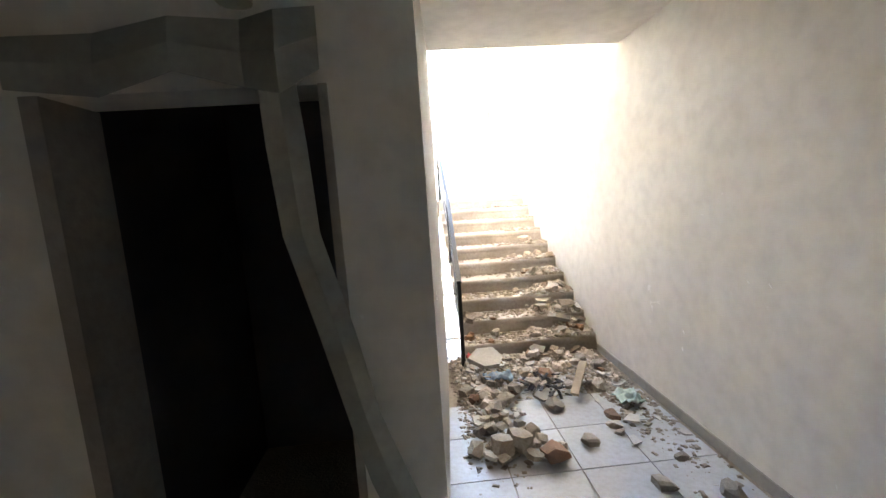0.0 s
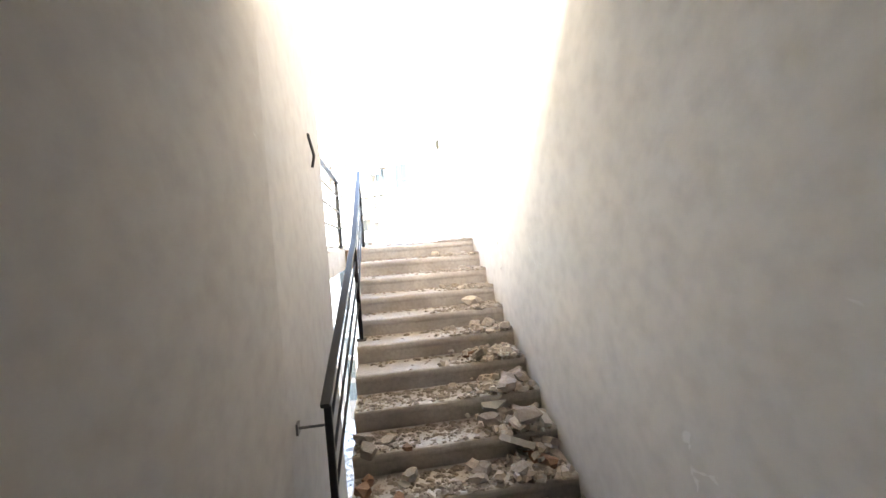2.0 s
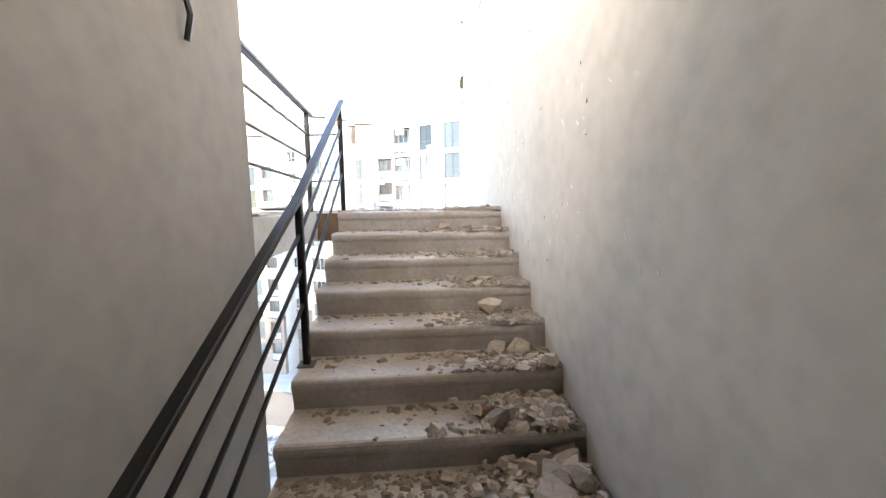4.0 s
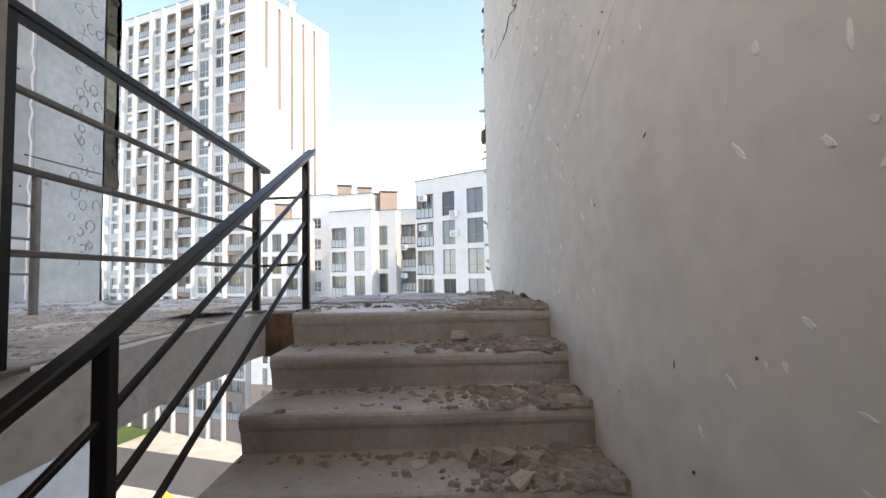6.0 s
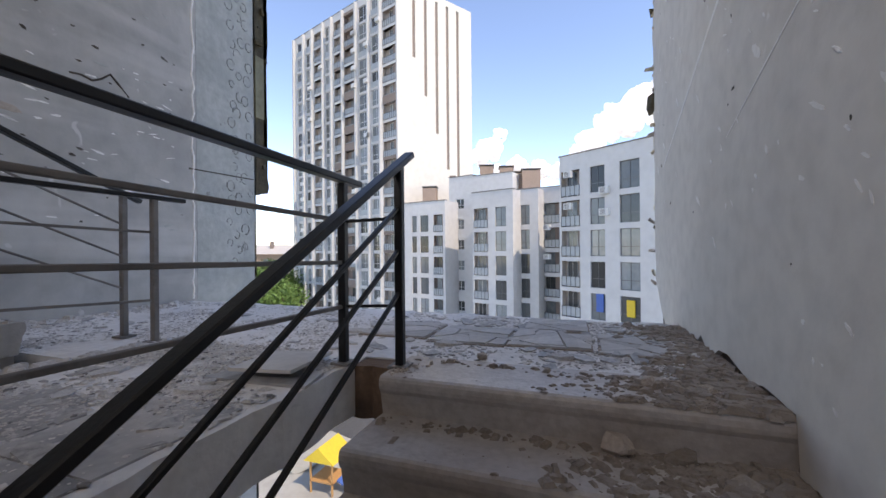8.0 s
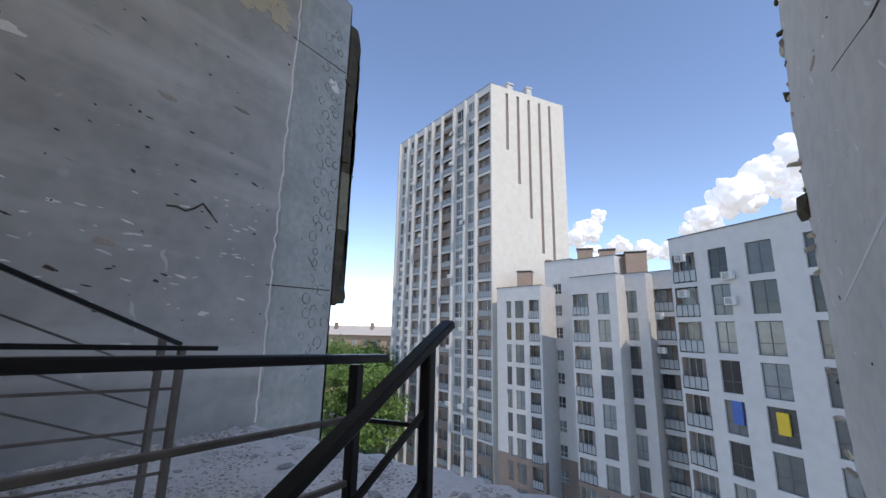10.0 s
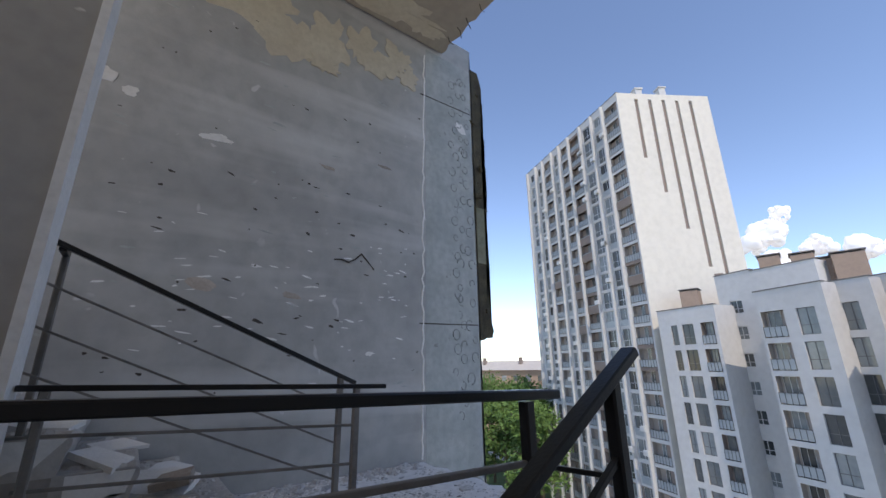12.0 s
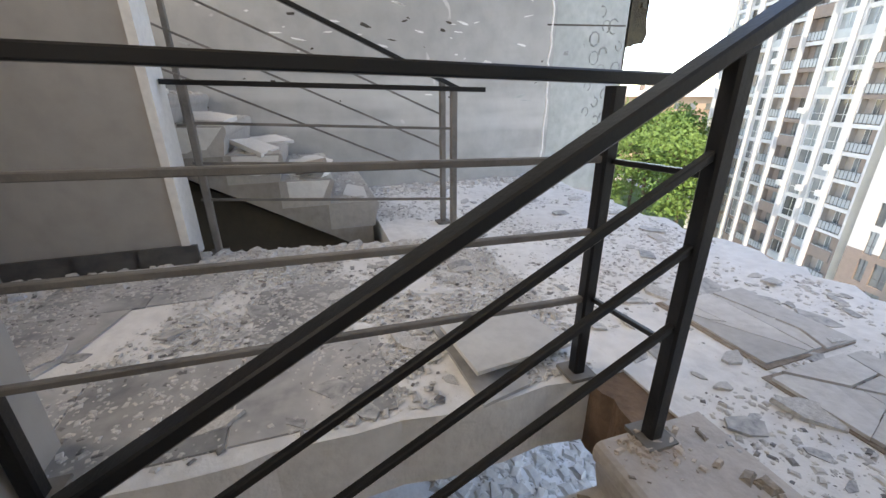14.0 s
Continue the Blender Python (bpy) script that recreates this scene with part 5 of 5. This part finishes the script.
for y, z, w, h in ((-1.95, 1.16, 0.03, 0.022), (-1.41, 0.68, 0.03, 0.02), (-1.40, 0.55, 0.035, 0.03), (-2.09, 1.17, 0.04, 0.018), (0.99, 2.05, 0.012, 0.05), (0.51, 1.5, 0.1, 0.012), (0.59, 1.64, 0.03, 0.02), (0.42, 1.66, 0.025, 0.02), (2.13, 2.12, 0.06, 0.03), (2.23, 2.28, 0.03, 0.07), (2.04, 1.81, 0.05, 0.04), (2.97, 2.94, 0.11, 0.09)):
    on_wall(wr_, "chip", M_CHIP, WR, y, z, w * 0.7, h * 0.45, 0.9, sr, -1, 0.002)
for a, b, w in (((2.85, 3.57), (4.75, 2.84), 0.028), ((2.6, 3.93), (2.9, 3.75), 0.012), ((2.5, 3.0), (3.3, 2.7), 0.01), ((1.6, 2.9), (2.3, 2.5), 0.008)):
    part("scrape", prism([(a[0], a[1]), (b[0], b[1]), (b[0], b[1] + w * 0.5), ((a[0] + b[0]) / 2, (a[1] + b[1]) / 2 + w), (a[0], a[1] + w * 0.7)], WR - 0.002, WR + 0.004, "x"), M_CHIP, wr_)
for y, z in ((-1.9, 1.235), (-1.93, 1.21)):
    on_wall(wl_, "chip", M_CHIP, -0.341, y, z, 0.016, 0.007, 0.9, sr, 1, 0.002)
for _ in range(70):
    y, z = sr.uniform(0.9, 3.4), sr.uniform(1.5, 3.7)
    if z > LAND * y / 3 + 0.35:
        on_wall(wr_, "chip", M_CHIP, WR, y, z, sr.uniform(0.012, 0.045), sr.uniform(0.005, 0.014), sr.uniform(0.3, 1.5), sr, -1, 0.002)
# torn lumps along the facade end of the right wall
for _ in range(46):
    z = sr.uniform(1.8, 6.9)
    y = (5.18 if z < 4.2 else 5.2 - 0.215 * (z - 4.2)) + sr.uniform(-0.03, 0.03)
    c = chunk(sr, 0.8, 7)
    c.transform(Matrix.Translation((WR + 0.0, y, z)) @ Euler((sr.uniform(0, 3), sr.uniform(0, 3), 0)).to_matrix().to_4x4() @ Matrix.Diagonal((0.03, sr.uniform(0.03, 0.06), sr.uniform(0.03, 0.12), 1)))
    part("torn_lump", c, sr.choice((M_RUBBLE, M_INSUL, M_PEEL)), wr_)
c = chunk(sr, 0.9, 10)
c.transform(Matrix.Translation((WR + 0.0, 5.22, 3.42)) @ Matrix.Diagonal((0.1, 0.2, 0.2, 1)))
part("torn_lump", c, M_INSUL, wr_)
# insulation that still hangs behind the edge
ins = ragged((5.0, 1.8), (5.3, 4.2), 0.14, 0.04, sr) + ragged((5.3, 4.2), (4.85, 6.9), 0.14, 0.04, sr)
structure("wall_right_insulation", prism(ins + [(4.7, 6.9), (4.9, 1.8)], WR + 0.032, WR + 0.12, "x"), M_PEEL, "yellowish torn insulation at the wall end", "insulation")

# cable ring with a torn wire
ring = thing("cable_outlet", "round cable outlet with torn wire on the wall", "outlet")
rb = bmesh.new()
RY, RZ = 3.30, 3.87
tube([(WR - 0.012, RY + 0.052 * math.cos(a), RZ + 0.052 * math.sin(a)) for a in [k * math.pi / 8 for k in range(17)]], 0.011, rb, 8)
part("rim", rb, M_PLASTER, ring, smooth=True)
part("hole", prism([(RY + 0.042 * math.cos(k * 0.5236), RZ + 0.042 * math.sin(k * 0.5236)) for k in range(12)], WR - 0.004, WR + 0.001, "x"), M_PIT, ring)
part("wire", tube([(WR - 0.01, RY + 0.04, RZ - 0.03), (WR - 0.02, RY + 0.15, RZ - 0.005), (WR - 0.02, RY + 0.27, RZ - 0.04), (WR - 0.03, RY + 0.37, RZ - 0.06)], 0.004), M_WIRE, ring)
part("wire", tube([(WR - 0.03, RY + 0.36, RZ - 0.06), (WR - 0.03, RY + 0.6, RZ - 0.02), (WR - 0.04, RY + 0.82, RZ + 0.0)], 0.002), M_WIRE, ring)

# far wall: glue dabs, joints, scars, peeled paint
fr = random.Random(77)
FW_X = -3.18
for k in range(40):
    z = 2.1 + 0.118 * k
    for y in ((5.02, 5.16) if k % 2 else (4.92,)):
        if z > 6.85:
            continue
        yy, zz, rd = y + fr.uniform(-0.05, 0.05), z + fr.uniform(-0.05, 0.05), fr.uniform(0.035, 0.06)
        a0, a1 = fr.uniform(0, 6.28), fr.uniform(3.2, 6.2)
        part("glue_dab", tube([(FW_X + 0.002, yy + rd * math.cos(a0 + a1 * q / 9), zz + rd * 1.15 * math.sin(a0 + a1 * q / 9)) for q in range(10)], fr.uniform(0.006, 0.011), None, 6), M_GLUE, wf_, smooth=True)
part("plaster_edge", tube([(FW_X + 0.001, y, z) for y, z in ragged((4.40, 1.7), (4.42, 6.95), 0.1, 0.016, fr)], 0.011, None, 6), M_CHIP, wf_)
M_STRIP = material("grey_green_concrete", (0.48, 0.5, 0.485), 0.9, (0.35, 0.37, 0.36), 2.2, 12, 0.85, 0.25, spots=(0.27, 0.27, 0.26), spot_scale=5, spot_at=0.69)
part("bare_strip", boxes((FW_X - 0.003, FW_X + 0.003, 4.45, 5.262, 1.5, 6.98)), M_STRIP, wf_)
for z in (3.11, 6.2):
    part("joint", bar((FW_X + 0.003, 4.36, z), (FW_X + 0.003, 5.25, z + 0.02), 0.008, 0.014), M_PIT, wf_)
mk = bmesh.new()
tube([(FW_X, 3.30, 3.71), (FW_X + 0.008, 3.38, 3.72), (FW_X + 0.01, 3.46, 3.70), (FW_X + 0.01, 3.53, 3.74), (FW_X + 0.012, 3.6, 3.81), (FW_X + 0.004, 3.68, 3.74), (FW_X, 3.76, 3.66)], 0.009, mk)
part("gouge", mk, M_PIT, wf_)
for _ in range(90):
    y, z = fr.uniform(0.9, 4.35), fr.uniform(2.3, 6.4)
    if fr.random() < 0.5:
        on_wall(wf_, "pit", M_PIT, FW_X, y, z, fr.uniform(0.012, 0.05), fr.uniform(0.008, 0.02), fr.uniform(-0.3, 0.3), fr, 1)
    else:
        on_wall(wf_, "chip", M_STRIP, FW_X, y, z, fr.uniform(0.03, 0.14), fr.uniform(0.01, 0.022), fr.uniform(-0.3, 0.2), fr, 1)
for _ in range(75):
    y, z = fr.uniform(1.5, 4.2), fr.gauss(3.15, 0.4)
    if z > 2.2:
        on_wall(wf_, "scuff", M_CHIP, FW_X, y, z, fr.uniform(0.02, 0.10), fr.uniform(0.006, 0.018), fr.uniform(-0.35, 0.25), fr, 1, 0.0025)
for _ in range(26):
    on_wall(wf_, "pit", M_PIT, FW_X, fr.uniform(1.5, 4.2), fr.uniform(2.6, 4.6), fr.uniform(0.03, 0.08), fr.uniform(0.012, 0.024), fr.uniform(-0.4, 0.1), fr, 1)
for y, z, w, h in ((2.19, 3.32, 0.22, 0.12), (3.15, 4.72, 0.16, 0.04), (3.85, 4.93, 0.15, 0.03), (2.9, 3.3, 0.16, 0.06)):
    on_wall(wf_, "gouge", M_RUBBLE, FW_X, y, z, w, h, -0.1, fr, 1, 0.006)
for y, z, w, h in ((1.42, 4.9, 0.13, 0.1), (1.23, 5.0, 0.2, 0.14), (2.1, 4.7, 0.24, 0.08), (3.74, 2.77, 0.1, 0.05), (5.05, 5.9, 0.2, 0.22)):
    on_wall(wf_, "chip", M_PALE, FW_X, y, z, w, h, 0, fr, 1, 0.006)
# peeled paint under and on the ceiling
for k_, (y, z, w, h) in enumerate(((2.3, 6.4, 0.9, 0.5), (2.75, 6.15, 0.7, 0.5), (3.1, 6.35, 0.5, 0.7), (3.45, 6.55, 0.35, 0.6), (3.7, 6.35, 0.5, 0.35), (4.0, 6.55, 0.4, 0.5), (4.15, 6.35, 0.35, 0.25), (3.05, 6.0, 0.35, 0.2), (1.7, 6.6, 0.8, 0.5))):
    on_wall(wf_, "peeled_paint", M_PEEL, FW_X, y, z, w, h, -0.1, fr, 1, 0.003 + 0.0016 * k_, 34)
for k_, (cx, cy, w, h) in enumerate(((-2.85, 3.75, 0.35, 1.2), (-2.95, 3.3, 0.3, 0.5), (-2.75, 2.9, 0.5, 0.7), (-2.9, 4.2, 0.25, 0.5), (-2.4, 2.7, 0.5, 0.3))):
    pts = [(cx + a, cy + b) for a, b in outline(fr, w, h, 34)]
    structure("ceiling_peel", patch(pts, (cx, cy), TOP - 0.004 - 0.0016 * k_, TOP + 0.002, "z"), M_PEEL, "pale peeled patch on the ceiling", "paint")
# hanging insulation at the facade end of the far wall
ins = thing("torn_insulation", "dark torn insulation hanging at the wall edge", "insulation", (FW_X, 5.28, 2.95))
ins.location = (0, 0, 0)
pts = ragged((5.27, 2.95), (5.5, 2.98), 0.06, 0.03, fr) + ragged((5.5, 2.98), (5.47, 7.0), 0.1, 0.045, fr) + [(5.42, 7.05), (5.27, 7.05)]
part("mat", prism(pts, FW_X - 0.14, FW_X + 0.0, "x"), M_INSUL, ins)
part("board", boxes((FW_X - 0.02, FW_X + 0.02, 5.285, 5.43, 3.95, 4.75)), material("grey_green_board", (0.24, 0.23, 0.16), 0.9, (0.16, 0.15, 0.1), 6, 40, 0.8, 0.3), ins)
for _ in range(26):
    c = chunk(fr, 0.8, 7)
    z = fr.uniform(2.95, 6.9)
    c.transform(Matrix.Translation((FW_X - 0.05, 5.4 + fr.uniform(-0.08, 0.1), z)) @ Euler((fr.uniform(0, 3), fr.uniform(0, 3), 0)).to_matrix().to_4x4() @ Matrix.Diagonal((0.09, fr.uniform(0.05, 0.12), fr.uniform(0.08, 0.25), 1)))
    part("tuft", c, M_INSUL, ins)

# broken front edge of the ceiling: pipe stub and wire ends
ps = thing("pipe_stub", "black broken pipe stub under the ceiling edge", "pipe")
part("pipe", bar((-0.9, 4.72, 7.12), (-0.86, 4.78, 6.68), 0.14, 0.1), M_STEEL, ps)
part("bracket", prism([(-1.2, 7.1), (-1.0, 7.1), (-1.08, 6.86)], 4.68, 4.74, "y"), M_STEEL, ps)
for k in range(16):
    x = -2.9 + 0.26 * k + fr.uniform(-0.08, 0.08)
    wv = tagged(part("wire_end", tube([(x, 4.60, TOP - 0.002), (x + fr.uniform(-0.02, 0.02), 4.64, TOP - 0.05), (x + fr.uniform(-0.05, 0.05), 4.68, TOP - fr.uniform(0.06, 0.14))], 0.006), M_WIRE), "short rusty wire end at the ceiling edge", "wire", "wire ends at the ceiling")
hk = tagged(part("wall_hook", tube([(-0.205, 0.84, 2.62), (-0.17, 0.84, 2.45), (-0.19, 0.84, 2.36)], 0.012), M_STEEL), "dark bent metal hook on the wall", "hook")

# ---- yard below: a small play structure ----
play = thing("play_structure", "small yellow and orange play structure in the yard", "playground", (-24.0, 33.0, GZ))
for dx, dy in ((0, 0), (2.4, 0), (0, 2.4), (2.4, 2.4)):
    part("post", boxes((dx, dx + 0.15, dy, dy + 0.15, 0, 3.2)), M_ORANGE, play)
part("roof", prism([(-0.4, 3.2), (2.95, 3.2), (1.27, 4.6)], -0.4, 2.95, "y"), M_YELLOW, play)
part("deck", boxes((0, 2.55, 0, 2.55, 1.1, 1.25)), M_ORANGE, play)
part("slide", prism([(2.5, 1.25), (5.4, 0.1), (5.4, 0.0), (2.5, 1.1)], 0.7, 1.6, "y"), M_BLUE, play)
for px, py, w in ((-20.0, 30.0, 3.0), (-28.0, 36.5, 4.0), (-17.0, 34.0, 2.4)):
    c = chunk(fr, 0.4, 9)
    c.transform(Matrix.Translation((px, py, GZ)) @ Matrix.Diagonal((w, w * 0.8, w * 0.5, 1)))
    tagged(part("sand_heap", c, M_GROUND), "pale heap of sand in the yard", "heap", "heaps in the yard")
